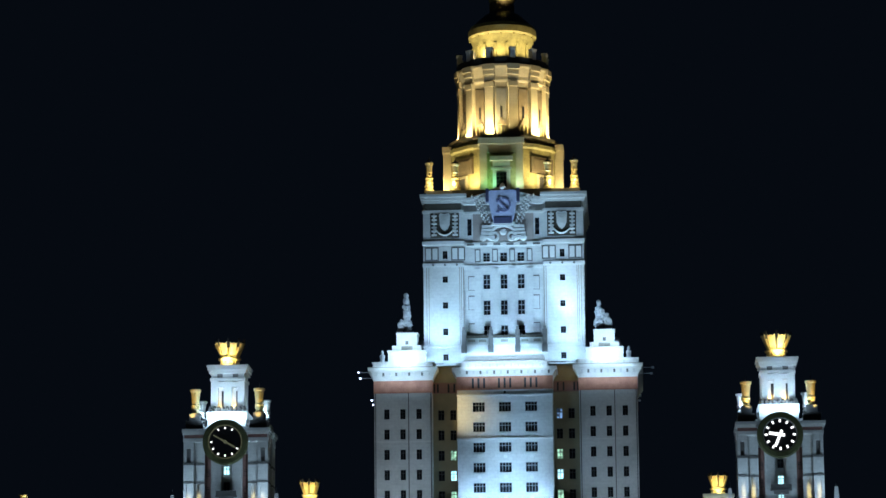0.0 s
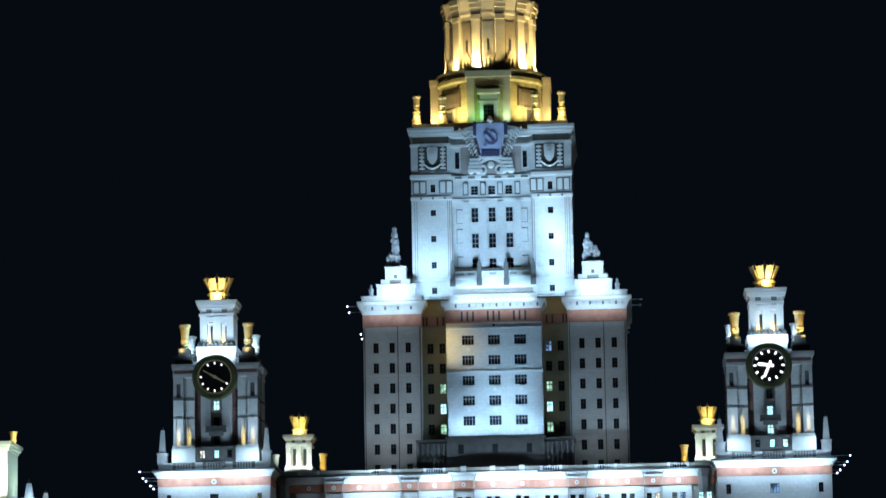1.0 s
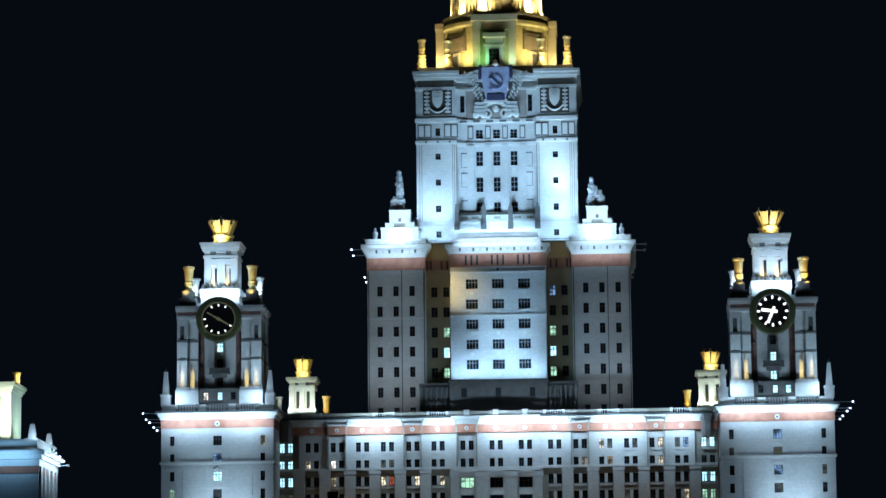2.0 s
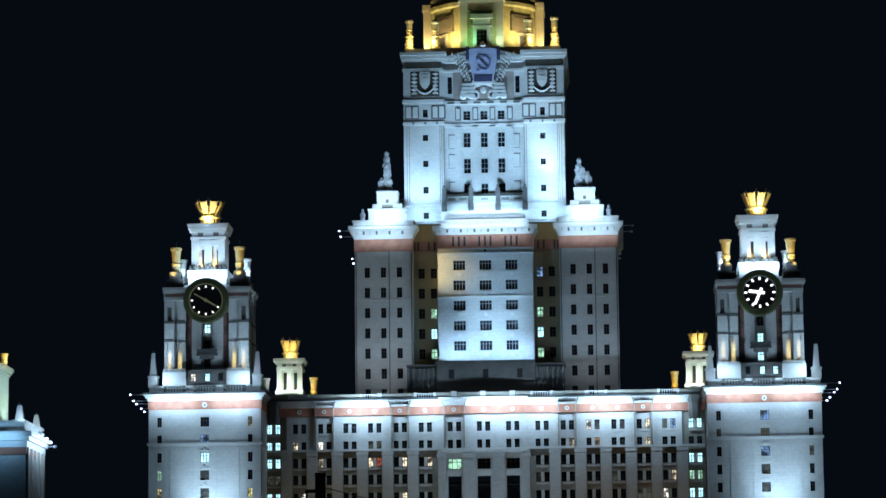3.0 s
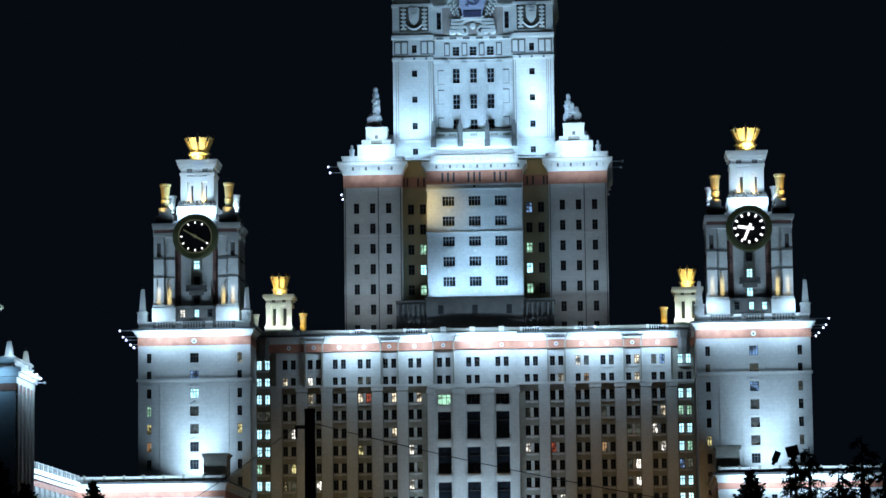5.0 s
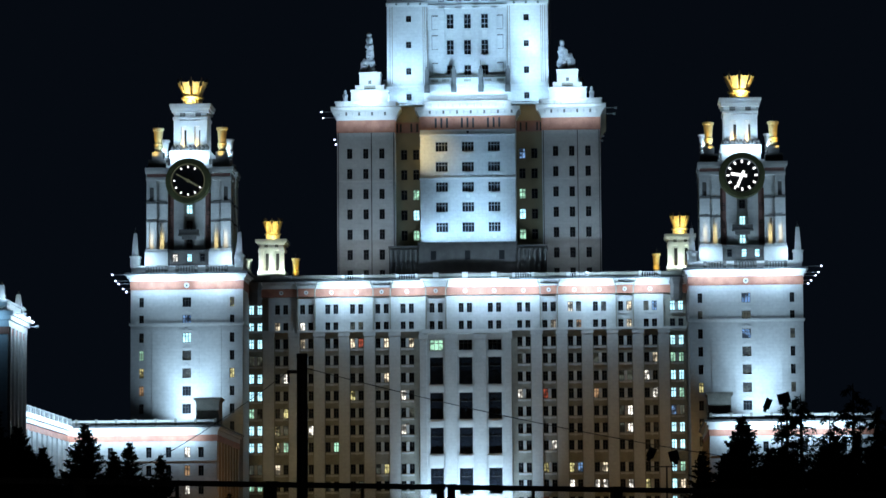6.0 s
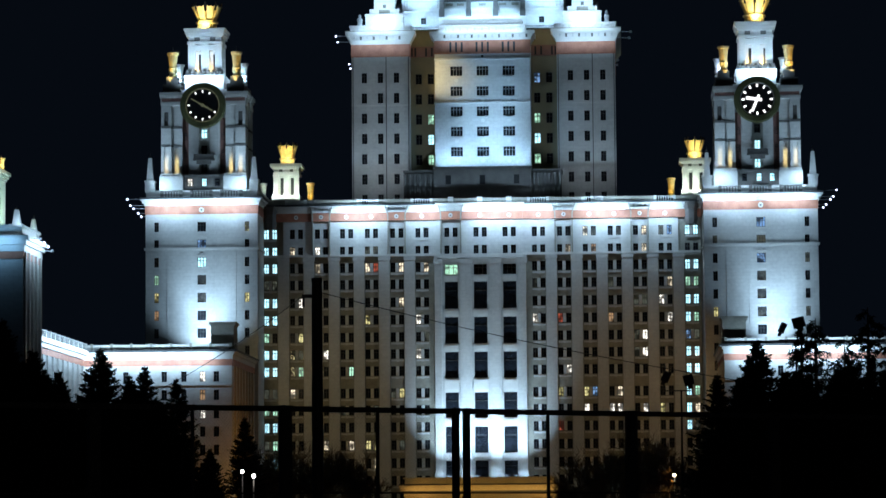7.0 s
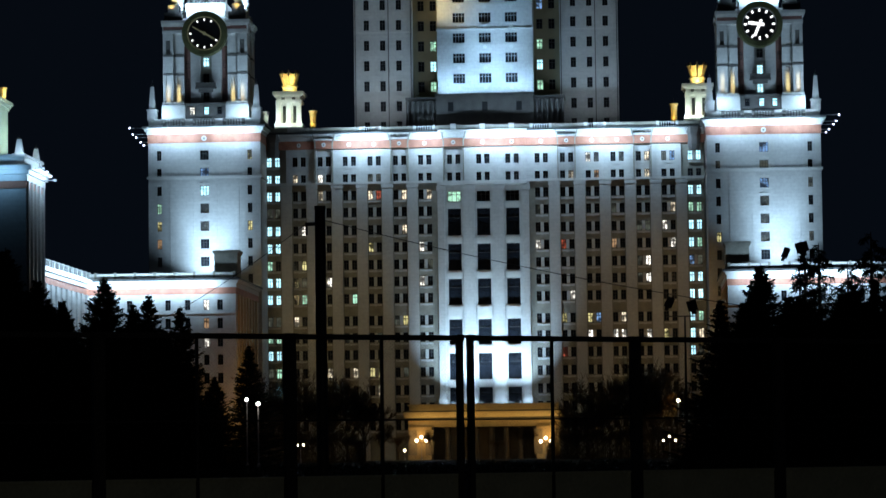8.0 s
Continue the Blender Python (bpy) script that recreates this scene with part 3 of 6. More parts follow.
def vase(at, h, r, mat, label, spike=True):
    root = thing("vase_finial", at, label, "finial", "vases")
    part("body", lathe(bmesh.new(), [(r * 0.85, 0), (r * 0.85, h * 0.06), (r * 0.62, h * 0.12), (r * 0.7, h * 0.3), (r * 0.82, h * 0.6), (r * 0.95, h * 0.88), (r * 1.15, h * 0.92), (r * 1.15, h), (r * 0.7, h)], 12), mat, root)
    part("garland", lathe(bmesh.new(), [(r * 0.7, h * 0.16), (r * 0.9, h * 0.22), (r * 0.84, h * 0.28), (r * 0.94, h * 0.34), (r * 0.74, h * 0.4)], 12), mat, root)
    if spike:
        part("spike", lathe(bmesh.new(), [(0.12, h), (0.06, h * 1.25)], 6), STEEL, root)
    return root


def figured_vase(at, h, r):
    root = thing("vase_finial", at, "gilded vase with a fluted cup and dark metal cover", "finial", "vases")
    part("base", lathe(bmesh.new(), [(r * 1.15, 0), (r * 1.15, h * 0.07), (r * 0.9, h * 0.1), (0.1, h * 0.1)], 12), GOLD, root)
    bm = bmesh.new()
    rows = [(0.85, 0.1), (1.0, 0.16), (0.8, 0.24), (0.95, 0.3), (0.75, 0.38), (1.05, 0.42), (0.6, 0.48), (0.7, 0.54), (0.45, 0.58)]
    lathe(bm, [(r * p, h * q) for p, q in rows], 14)
    for v in bm.verts:
        k = 1 + 0.3 * noise.noise(v.co * 1.7 + Vector(at))
        v.co.x, v.co.y = v.co.x * k, v.co.y * k
    part("carved_stem", bm, GOLD, root)
    part("cup", lathe(bmesh.new(), [(r * 0.5, h * 0.56), (r * 0.8, h * 0.62), (r * 0.7, h * 0.68), (r * 0.75, h * 0.84), (r * 1.0, h * 0.88), (r * 1.0, h * 0.92), (r * 0.75, h * 0.93)], 12), GOLD, root)
    part("cover", lathe(bmesh.new(), [(r * 0.8, h * 0.925), (r * 0.7, h * 0.98), (0.15, h), (0.07, h * 1.1)], 12), STEEL, root, "dark metal cover")
    return root


def obelisk(at, h, r):
    root = thing("obelisk", at, "pale stone obelisk with a small spike", "obelisk", "obelisks")
    part("pedestal", boxes((-r * 1.4, r * 1.4, -r * 1.4, r * 1.4, 0, h * 0.22), (-r * 1.6, r * 1.6, -r * 1.6, r * 1.6, h * 0.22, h * 0.26)), TRIM, root)
    bm = bmesh.new()
    box(bm, -r, r, -r, r, h * 0.26, h * 0.84, r * 0.5)
    part("shaft", bm, TRIM, root)
    part("spike", lathe(bmesh.new(), [(0.1, h * 0.85), (0.3, h * 0.88), (0.1, h * 0.92), (0.05, h)], 8), STEEL, root)


def statue(at, tall):
    """Two figures on a rock, kept to plain shapes: one mesh."""
    bm = bmesh.new()
    box(bm, -2.1, 2.1, -1.2, 1.2, 0, 0.5, 0.25)

    def mass(rows, x, y, lean_x=0.0, flat=0.8):
        fine = []
        for (p, q), (u, v) in zip(rows, rows[1:]):
            fine += [(p + (u - p) * k / 4, q + (v - q) * k / 4) for k in range(4)]
        part_bm = lathe(bmesh.new(), fine + [rows[-1]], 9)
        for v in part_bm.verts:
            k = noise.noise(v.co * 1.6 + Vector((x * 3, y, 7))) * 0.42 + noise.noise(v.co * 4.1) * 0.2
            v.co.x, v.co.y = v.co.x * (1 + k) + x + lean_x * v.co.z, v.co.y * (1 + k) * flat + y
        data = bpy.data.meshes.new("rough")
        part_bm.to_mesh(data)
        bm.from_mesh(data)
        bpy.data.meshes.remove(data)
    if tall:
        mass([(0.85, 0.4), (0.95, 1.5), (1.05, 2.6), (0.8, 3.4), (0.95, 4.6), (0.8, 5.6), (0.95, 6.2), (0.7, 7.0), (0.72, 7.8), (0.5, 8.4), (0.62, 9.1), (0.3, 9.5)], 0.55, 0.1, -0.05)
        mass([(0.7, 0.4), (0.85, 1.2), (0.65, 2.2), (0.75, 2.7), (0.35, 3.0), (0.32, 3.3), (0.1, 3.5)], -1.35, -0.2, 0.12)
        mass([(0.25, 2.0), (0.35, 2.8), (0.3, 3.3), (0.1, 3.6)], -0.5, -0.3, 0.1)
    else:
        mass([(0.95, 0.4), (1.15, 1.4), (0.9, 2.6), (0.75, 3.4), (0.9, 4.4), (0.8, 5.2), (0.4, 5.7), (0.55, 6.2), (0.5, 6.8), (0.15, 7.2)], -0.95, 0.1, 0.0)
        mass([(0.85, 0.4), (0.95, 1.4), (0.8, 2.6), (0.6, 3.4), (0.45, 3.9), (0.1, 4.1)], 1.1, -0.3, -0.05)
        mass([(0.5, 2.2), (0.6, 3.2), (0.45, 4.2), (0.4, 4.7), (0.1, 5.0)], 0.25, -0.4, -0.06)
        mass([(0.25, 0.5), (0.3, 1.6), (0.15, 2.6)], 1.85, -0.5, -0.03)
    ob = new("statue", mesh("statue", bm, STATUE))
    ob.location = at
    tagged(ob, "grey stone statue group with a raised banner" if tall else "grey stone statue group of huddled shapes", "statue", "roof statues")


def floodlight(at, toward, arm=1.8, lit=True):
    root = thing("floodlight", at, "small lit floodlight on a bracket arm" if lit else "dark floodlight on a bracket arm", "floodlight", "eaves floodlights")
    d = Vector(toward)
    part("bracket", boxes((min(0, d.x * arm), max(0.0001, d.x * arm), -0.06, 0.06, -0.06, 0.06) if d.x else (-0.06, 0.06, -arm, 0, -0.06, 0.06)), GALV, root)
    x, y = d.x * arm, d.y * arm
    part("housing", boxes((x - 0.26, x + 0.26, y + 0.05, y + 0.45, -0.2, 0.24)), STEEL if lit else GALV, root)
    if lit:
        part("lens", boxes((x - 0.17, x + 0.17, y - 0.02, y + 0.05, -0.13, 0.17)), LENS, root, "glaring white lens")


# ---- clock towers ----
def clock(parent_at, hour_lit):
    cx, y, z = parent_at
    root = thing("tower_clock", parent_at, "large black clock dial with bright white marks and pointers" if hour_lit else "large black dial with dim pointers and white dots", "clock", "tower clocks")
    part("surround", ring(0, 0, 3.75, 4.75, -0.5, 0.9), BRONZE, root, "dark olive bronze ring")
    part("flange", ring(0, 0, 4.75, 4.95, 0.1, 0.9), BRONZE, root)
    part("rim", ring(0, 0, 3.5, 3.66, -0.3, -0.05), FAINT if not hour_lit else TRIM, root)
    part("dial", disc(0, 0, 3.8, -0.05, 0.9), BLACK, root)
    for i in range(12):
        if not hour_lit and i in (2, 3, 10):
            continue
        a = math.tau * i / 12
        big = (0.19, 0.31) if hour_lit else (0.13, 0.21)
        bm = moved(boxes((-big[0], big[0], -0.2, -0.06, -big[1], big[1])), pose(3.0 * math.sin(a), 0, 3.0 * math.cos(a), 0, math.degrees(a), 0))
        part("hour_mark", bm, MARK, root)
    pointers = ((278, 2.4, 0.3), (203, 2.75, 0.26)) if hour_lit else ((120, 2.5, 0.19), (300, 2.9, 0.13))
    for deg, length, w in pointers:
        bm = boxes((-w, w, -0.36, -0.22, -1.0, length))
        bm2 = moved(bm, pose(0, 0, 0, 0, deg, 0))
        part("pointer", bm2, MARK if hour_lit else FAINT, root)
    part("hub", disc(0, 0, 0.4, -0.45, -0.2, 12), MARK if hour_lit else FAINT, root)


def clock_tower(side):
    cx = side * 60.0
    dz = -0.5 if side > 0 else 0.0
    root = thing("clock_tower", (cx, 0, dz), "tall pale limestone corner tower with a clock and lit cornice", "tower", "clock towers")
    H = 12.15
    rows = [66.2 - 3.83 * k for k in range(16)]
    holes, wins = [], []
    for r, z in enumerate(rows):
        for dx, w in ((-9.8, 1.0), (0.0, 1.9), (9.8, 1.0)):
            holes.append((dx - w / 2, dx + w / 2, z - 1.05, z + 1.05))
            st = "d"
            if side < 0:
                if dx == 0.0:
                    st = "dbckkdd"[r] if r < 7 else "d"
                elif dx > 0:
                    st = "ydddyd"[r] if r < 5 else "d"
                else:
                    st = "dddgyod"[r] if r < 7 else "d"
            else:
                if dx == 0.0:
                    st = "bkbkkkd"[r] if r < 7 else "d"
                elif dx < 0:
                    st = "dkdddy"[r] if r < 6 else "d"
                else:
                    st = "ddkddk"[r] if r < 6 else "d"
            wins.append((dx, z, w, st))
    bm = pierced(bmesh.new(), -H, H, 0, 69.0, 0.2, holes)
    box(bm, -H, -H + 0.02, 0.2, 1, 0, 69)
    box(bm, H - 0.02, H, 0.2, 1, 0, 69)
    box(bm, -H, H, 0.8, 26, 0, 72.3)
    part("wall", bm, STONE, root)
    for dx in (-12.0, -7.4, -2.6, 2.6, 7.4, 12.0):
        part("pilaster", boxes((dx - 0.12, dx + 0.12, 0.1, 0.2, 0, 61.2)), STONE, root)
    part("string_course", bands(bmesh.new(), -H, H, 0.2, 26, [(61.2, 61.7, 0.3)]), TRIM, root)
    part("red_band", bands(bmesh.new(), -H, H, 0.2, 26, [(68.9, 70.8, 0.12)]), RED, root, "red granite frieze band")
    part("cornice", bands(bmesh.new(), -H, H, 0.2, 26, [(70.8, 71.4, 0.3), (71.4, 72.0, 0.7), (72.0, 72.5, 1.1)]), TRIM, root)
    part("medallion", ring(0, 69.8, 0.24, 0.55, -0.2, 0.1, 16), TRIM, root)
    part("medallion_boss", disc(0, 69.8, 0.24, -0.1, 0.1, 10), DARKSTONE, root)
    # the cornice's unlit edge is put in as a dark strip
    part("shade_line", bands(bmesh.new(), -H, H, 0.2, 26, [(72.2, 72.62, 1.18)]), ROOF, root, "dark edge strip, shade put into its colour")
    part("parapet", bands(bmesh.new(), -H, H, 0.2, 26, [(72.5, 73.8, -0.1), (73.8, 74.1, 0.1)]), TRIM, root)
    for dx in (-6.5, 0, 6.5):
        part("balustrade", balustrade(bmesh.new(), dx - 2.1, dx + 2.1, -0.15, 72.6, 1.3, 0.6, 9), DARKSTONE, root)
    for dx, z, w, st in wins:
        window(root, dx, z, w, 2.1, 0.6, st, 1 if w < 1.5 else 2)
    for z in rows[1:8]:
        part("window_ornament", boxes((-1.1, 1.1, 0.1, 0.2, z + 1.3, z + 1.6), (-0.3, 0.3, 0.05, 0.1, z + 1.3, z + 1.9)), TRIM, root)
    # upper tower with four corner pylons
    ux = 0.4 if side < 0 else -0.4

    def stage(name, bm, mat, parent, label=""):
        return part(name, moved(bm, pose(ux, 0, 0)), mat, parent, label)
    stage("core", boxes((-7.5, 7.5, 2.0, 12, 74, 96.2)), STONE, root)
    stage("plinth", boxes((-5.0, 5.0, 0.4, 2.0, 74.1, 77.4), (-5.2, 5.2, 0.2, 2.0, 77.0, 77.5)), DARKSTONE, root)
    for sx in (-0.953, 0.953):
        for y0 in (0.0, 8.5):
            a, b = sorted((sx * 4.95, sx * 9.6))
            o0, o1 = sorted((sx * 7.3, sx * 9.6))
            back = y0 + 5.0
            stage("pylon_base", boxes((a - 0.3, b + 0.3, y0 - 0.5, back + 0.2, 74.1, 77.1), (a - 0.15, b + 0.15, y0 - 0.3, back, 77.1, 77.7)), TRIM, root)
            bm = bmesh.new()
            for p, q in ((7.3, 7.95), (8.95, 9.6)):
                p, q = sorted((sx * p, sx * q))
                box(bm, p, q, y0, y0 + 0.5, 77.7, 93.0)
            box(bm, o0, o1, y0 + 0.5, back, 77.7, 93.0)
            box(bm, o0 + 0.03, o1 - 0.03, y0 + 0.04, y0 + 0.5, 84.0, 88.0)
            box(bm, o0 + 0.03, o1 - 0.03, y0 + 0.04, y0 + 0.5, 91.2, 93.0)
            stage("outer_pier", bm, STONE, root)
            bm = bmesh.new()
            for p, q in ((4.95, 5.7), (6.65, 7.3)):
                p, q = sorted((sx * p, sx * q))
                box(bm, p, q, y0 + 1.0, y0 + 1.7, 77.7, 93.0)
            i0, i1 = sorted((sx * 4.95, sx * 7.3))
            box(bm, i0, i1, y0 + 1.7, back, 77.7, 93.0)
            box(bm, i0 + 0.03, i1 - 0.03, y0 + 1.05, y0 + 1.7, 84.0, 93.0)
            stage("inner_pier", bm, STONE, root)
            for z0, z1 in ((83.6, 84.0), (87.6, 88.1)):
                stage("pylon_band", boxes((o0 - 0.08, o1 + 0.08, y0 - 0.1, back, z0, z1), (i0, i1, y0 + 0.9, back, z0, z1)), DARKSTONE, root)
            stage("pylon_slot", boxes((sx * 8.45 - 0.42, sx * 8.45 + 0.42, y0 + 0.42, y0 + 0.49, 88.2, 91.2)), DARKSTONE, root)
            stage("pylon_cornice", boxes((a - 0.1, b + 0.15, y0 - 0.15, back + 0.1, 92.6, 93.3), (a - 0.1, b + 0.1, y0 - 0.1, back, 93.3, 94.2), (a - 0.25, b + 0.35, y0 - 0.4, back + 0.3, 94.2, 94.7), (a - 0.3, b + 0.6, y0 - 0.65, back + 0.4, 94.7, 95.4)), TRIM, root)
            stage("pylon_frieze", boxes((a + 0.1, b - 0.1, y0 - 0.13, y0 - 0.1, 93.4, 94.1)), REDCLAD, root)
            c = sx * 7.3
            stage("pylon_cap", boxes((c - 1.9, c + 1.9, y0 + 0.4, y0 + 4.6, 95.4, 97.3), (c - 1.2, c + 1.2, y0 + 1, y0 + 4, 97.3, 99.0)), DARKSTONE, root)
    for dx in (-4.2, 4.2):
        stage("red_strip", boxes((dx - 0.75, dx + 0.75, 1.9, 2.0, 77.5, 90)), REDCLAD, root, "reddish stone strip")
        for z in (79.0, 82.2, 86.0):
            window(root, dx + ux, z, 0.9, 1.5, 1.86, "w" if (dx < 0 and z < 80 and side < 0) else "d", 0, 1)
    for dx in (-2.2, 2.2):
        stage("pilaster", boxes((dx - 1.0, dx + 1.0, 1.3, 2.0, 77.5, 90)), STONE, root)
    for z, st in ((79.0, "d" if side < 0 else "c"), (83.0, "d" if side < 0 else "c"), (86.5, "c" if side < 0 else "d")):
        window(root, ux, z, 1.3, 1.9, 1.85, st, 1, 1)
    stage("balcony", boxes((-2.3, 2.3, 0.5, 2.0, 80.6, 81.0), (-2.2, 2.2, 0.6, 0.75, 81.0, 82.0), (-1.6, 1.6, 0.9, 2.0, 79.9, 80.6)), DARKSTONE, root)
    for dx, st in ((-2.9, "n" if side < 0 else "d"), (0.2, "c"), (3.0, "d" if side < 0 else "c")):
        window(root, dx + ux, 75.8, 1.1, 1.7, 0.34, st, 0, 1)
    # lantern
    stage("lantern_base", boxes((-4.4, 4.4, 1.6, 12, 97.6, 99.4), (-3.0, 3.0, 1.9, 12, 95, 97.6)), TRIM, root)
    stage("lantern_foot", boxes((-4.2, -2.2, 1.7, 12, 96, 97.6), (2.2, 4.2, 1.7, 12, 96, 97.6)), TRIM, root)
    bm = boxes((-3.65, -2.15, 2.9, 9.8, 99.4, 106.3), (-0.85, 0.85, 2.9, 9.8, 99.4, 106.2), (2.15, 3.65, 2.9, 9.8, 99.4, 106.25), (-3.6, 3.6, 4.4, 9.7, 99.4, 106.15), (-2.2, 2.2, 2.98, 4.5, 104.9, 106.1))
    stage("lantern", bm, TRIM, root)
    for dx in (-1.15, 2.05):
        stage("lantern_slot", boxes((dx - 0.33, dx + 0.33, 4.2, 4.38, 99.6, 104.2)), BLACK, root)
    stage("lantern_cornice", bands(bmesh.new(), -3.65, 3.65, 2.9, 9.8, [(106.3, 106.9, 0.2), (106.9, 107.9, -0.08), (107.9, 108.6, 0.4), (108.6, 109.3, 0.7), (109.3, 109.7, 0.9)]), TRIM, root)
    for dx in (-1.7, 1.7):
        stage("cornice_hatch", boxes((dx - 0.6, dx + 0.6, 2.88, 3.05, 107.0, 107.8)), DARKSTONE, root)
    for i in range(9):
        stage("garland_boss", lathe(bmesh.new(), [(0.35, 99.4), (0.55, 99.9), (0.25, 100.6)], 7, -3.7 + 7.4 * i / 8, 2.2), DARKSTONE, root)
    crown((cx + ux, 6.6, 109.7 + dz), 2.05, 3.4, 5.7)
    for dx in (-7.1, 7.1):
        vase((cx + ux + dx * 0.98, 2.6, 99.0 + dz), 5.4, 1.1, GOLD, "gilded stone vase finial on a tower corner")
        vase((cx + dx + (0.7 if side < 0 else -1.0), 11.0, 99.0 + dz), 4.0, 1.1, TRIM, "white stone vase finial on a tower corner", False)
    for dx in (-11.3, 11.3):
        obelisk((cx + dx, 1.3, 74.1 + dz), 8.6, 0.72)
    clock((cx + ux, -0.9, 92.4 + dz), side > 0)
    for i in range(5):
        floodlight((cx + side * (H - 0.1), 0.3 + i * 0.6, 72.3 - (0, 1.3, 1.9, 2.9, 3.5)[i]), (side, 0, 0), (4.1, 3.5, 2.9, 2.0, 1.4)[i])


clock_tower(-1)
clock_tower(1)


# ---- rear turrets ----
def turret(side):
    cx = side * 47.6
    root = thing("rear_turret", (cx, 60, 0), "small white lantern turret behind the roof, lit warm", "tower", "rear turrets")
    root.scale.x = 0.88
    part("block", boxes((-5.5, 5.5, -5, 10, 0, 77.0)), STONE, root)
    part("base", boxes((-3.7, 3.7, -3.9, 4, 77, 78.6)), TRIM, root)
    part("core", boxes((-2.6, 2.6, -2.2, 3.2, 78.6, 84.4)), STONE, root)
    for x in (-2.75, 0.0, 2.75):
        part("column", boxes((x - 0.62, x + 0.62, -3.4, -2.2, 78.6, 83.4), (x - 0.75, x + 0.75, -3.5, -2.2, 78.6, 79.1), (x - 0.75, x + 0.75, -3.5, -2.2, 83.0, 83.4)), TRIM, root)
    for x in (-1.2, 1.55):
        part("slot", boxes((x - 0.42, x + 0.42, -2.28, -2.2, 78.8, 82.8)), BLACK, root)
    part("cornice", bands(bmesh.new(), -3.3, 3.3, -3.4, 3.3, [(83.4, 84.1, 0.1), (84.1, 84.8, -0.15), (84.8, 85.3, 0.4), (85.3, 86.0, 0.85)]), TRIM, root)
    for x in (-1.4, 1.4):
        part("cornice_hatch", boxes((x - 0.45, x + 0.45, -3.28, -3.2, 84.15, 84.75)), DARKSTONE, root)
    crown((cx, 60, 86.0), 1.6, 2.4, 4.9)
    for dx in (-5.6, 5.6):
        vase((cx + dx, 58, 77.0), 4.6, 0.9, GOLD if dx * side < 0 else TRIM, "small vase finial beside a rear turret")


turret(-1)
turret(1)


# ---- central tower ----
def central_tower():
    root = thing("central_tower", (0, 24, 0), "broad limestone tower block with a red frieze and lit parapet", "tower")
    rows = [101.3 - 4.55 * k for k in range(8)]
    for s in (-1, 1):
        a, b = sorted((s * 16.4, s * 29.4))
        cols = [s * c for c in (19.4, 23.0, 26.6)]
        holes = [(c - 0.6, c + 0.6, z - 1.15, z + 1.15) for c in cols for z in rows]
        bm = pierced(bmesh.new(), a, b, 60, 106, 0.2, holes)
        box(bm, a, b, 0.75, 36, 60, 109)
        part("wing_wall", bm, STONE, root)
        for c in (a + 0.3, s * 23.0 + 1.3, b - 0.3):
            part("downpipe", boxes((c - 0.08, c + 0.08, 0.02, 0.2, 66, 106)), FRAME, root)
        part("red_band", boxes((a - 0.1, b + 0.1, 0.05, 36, 106, 108.8)), RED, root, "red granite frieze band")
        bm = bands(bmesh.new(), a, b, 0.2, 36, [(108.8, 109.25, 0.12), (109.25, 109.7, 0.28), (109.7, 110.1, 0.5), (110.1, 110.5, 0.75), (110.5, 110.9, 1.0), (110.9, 111.6, 1.3)])
        part("cornice", bm, TRIM, root)
        for k in range(9):
            c = a + (k + 0.5) * (b - a) / 9
            part("corbel", boxes((c - 0.22, c + 0.22, -1.0, 0.0, 109.8, 110.5)), DARKSTONE if k % 2 else STONE, root)
        part("cornice_edge", bands(bmesh.new(), a, b, 0.2, 36, [(111.6, 111.8, 1.36)]), DIMSTONE, root)
        part("parapet", bands(bmesh.new(), a, b, 0.2, 36, [(111.8, 112.8, 0.25), (112.8, 113.1, 0.5)]), TRIM, root)
        for k in range(10):
            c = a + k * (b - a) / 9
            part("parapet_knob", boxes((c - 0.25, c + 0.25, -0.75, -0.2, 111.8, 112.5)), STONE, root)
        part("wing_string", boxes((a, b, 0.1, 0.2, 94.95, 95.25)), TRIM, root)
        for c in cols:
            for z in rows:
                window(root, c, z, 1.2, 2.3, 0.6, "d", 1, 1)
        # recess beside the middle panel
        p, q = sorted((s * 10.6, s * 16.4))
        rcols = (s * 11.9, s * 14.6)
        holes = [(c - 0.7, c + 0.7, z - 1.15, z + 1.15) for c in rcols for z in rows]
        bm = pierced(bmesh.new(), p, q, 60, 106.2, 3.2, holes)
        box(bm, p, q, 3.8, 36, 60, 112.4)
        # olive is darker than the buff stone to carry the recess's shade
        part("recess_wall", bm, OLIVE, root, "recess wall, its shade put into a dark olive colour")
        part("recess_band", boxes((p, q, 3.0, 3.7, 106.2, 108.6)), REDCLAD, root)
        for c in (11.6, 12.9, 15.3, 16.1):
            part("recess_slot", boxes((s * c - 0.2, s * c + 0.2, 2.94, 3.0, 106.4, 108.3)), BLACK, root)
        for k, c in enumerate(rcols):
            for r, z in enumerate(rows):
                st = "d"
                if k == 0 and 0 <= r < 6:
                    st = ("ddgcgk" if s < 0 else "bdgcgk")[r]
                window(root, c, z, 1.4, 2.3, 3.6, st, 1, 1)
        # stepped pedestal
        px = s * 22.2
        part("pedestal", boxes((px - 4.2, px + 4.2, 2.2, 9.5, 113.1, 115.7), (px - 4.35, px + 4.35, 2.05, 9.6, 115.7, 116.05)), TRIM, root)
        # darker stone paints the shade between the two bolsters
        part("pedestal", boxes((px - 2.3, px + 2.3, 3.6, 8.2, 116.05, 117.2)), DIMSTONE, root, "pedestal step, its shade put into a darker colour")
        for k in (-1, 1):
            e0, e1 = sorted((px + k * 1.3, px + k * 3.3))
            part("bolster", boxes((e0, e1, 2.7, 8.8, 116.05, 117.2)), TRIM, root)
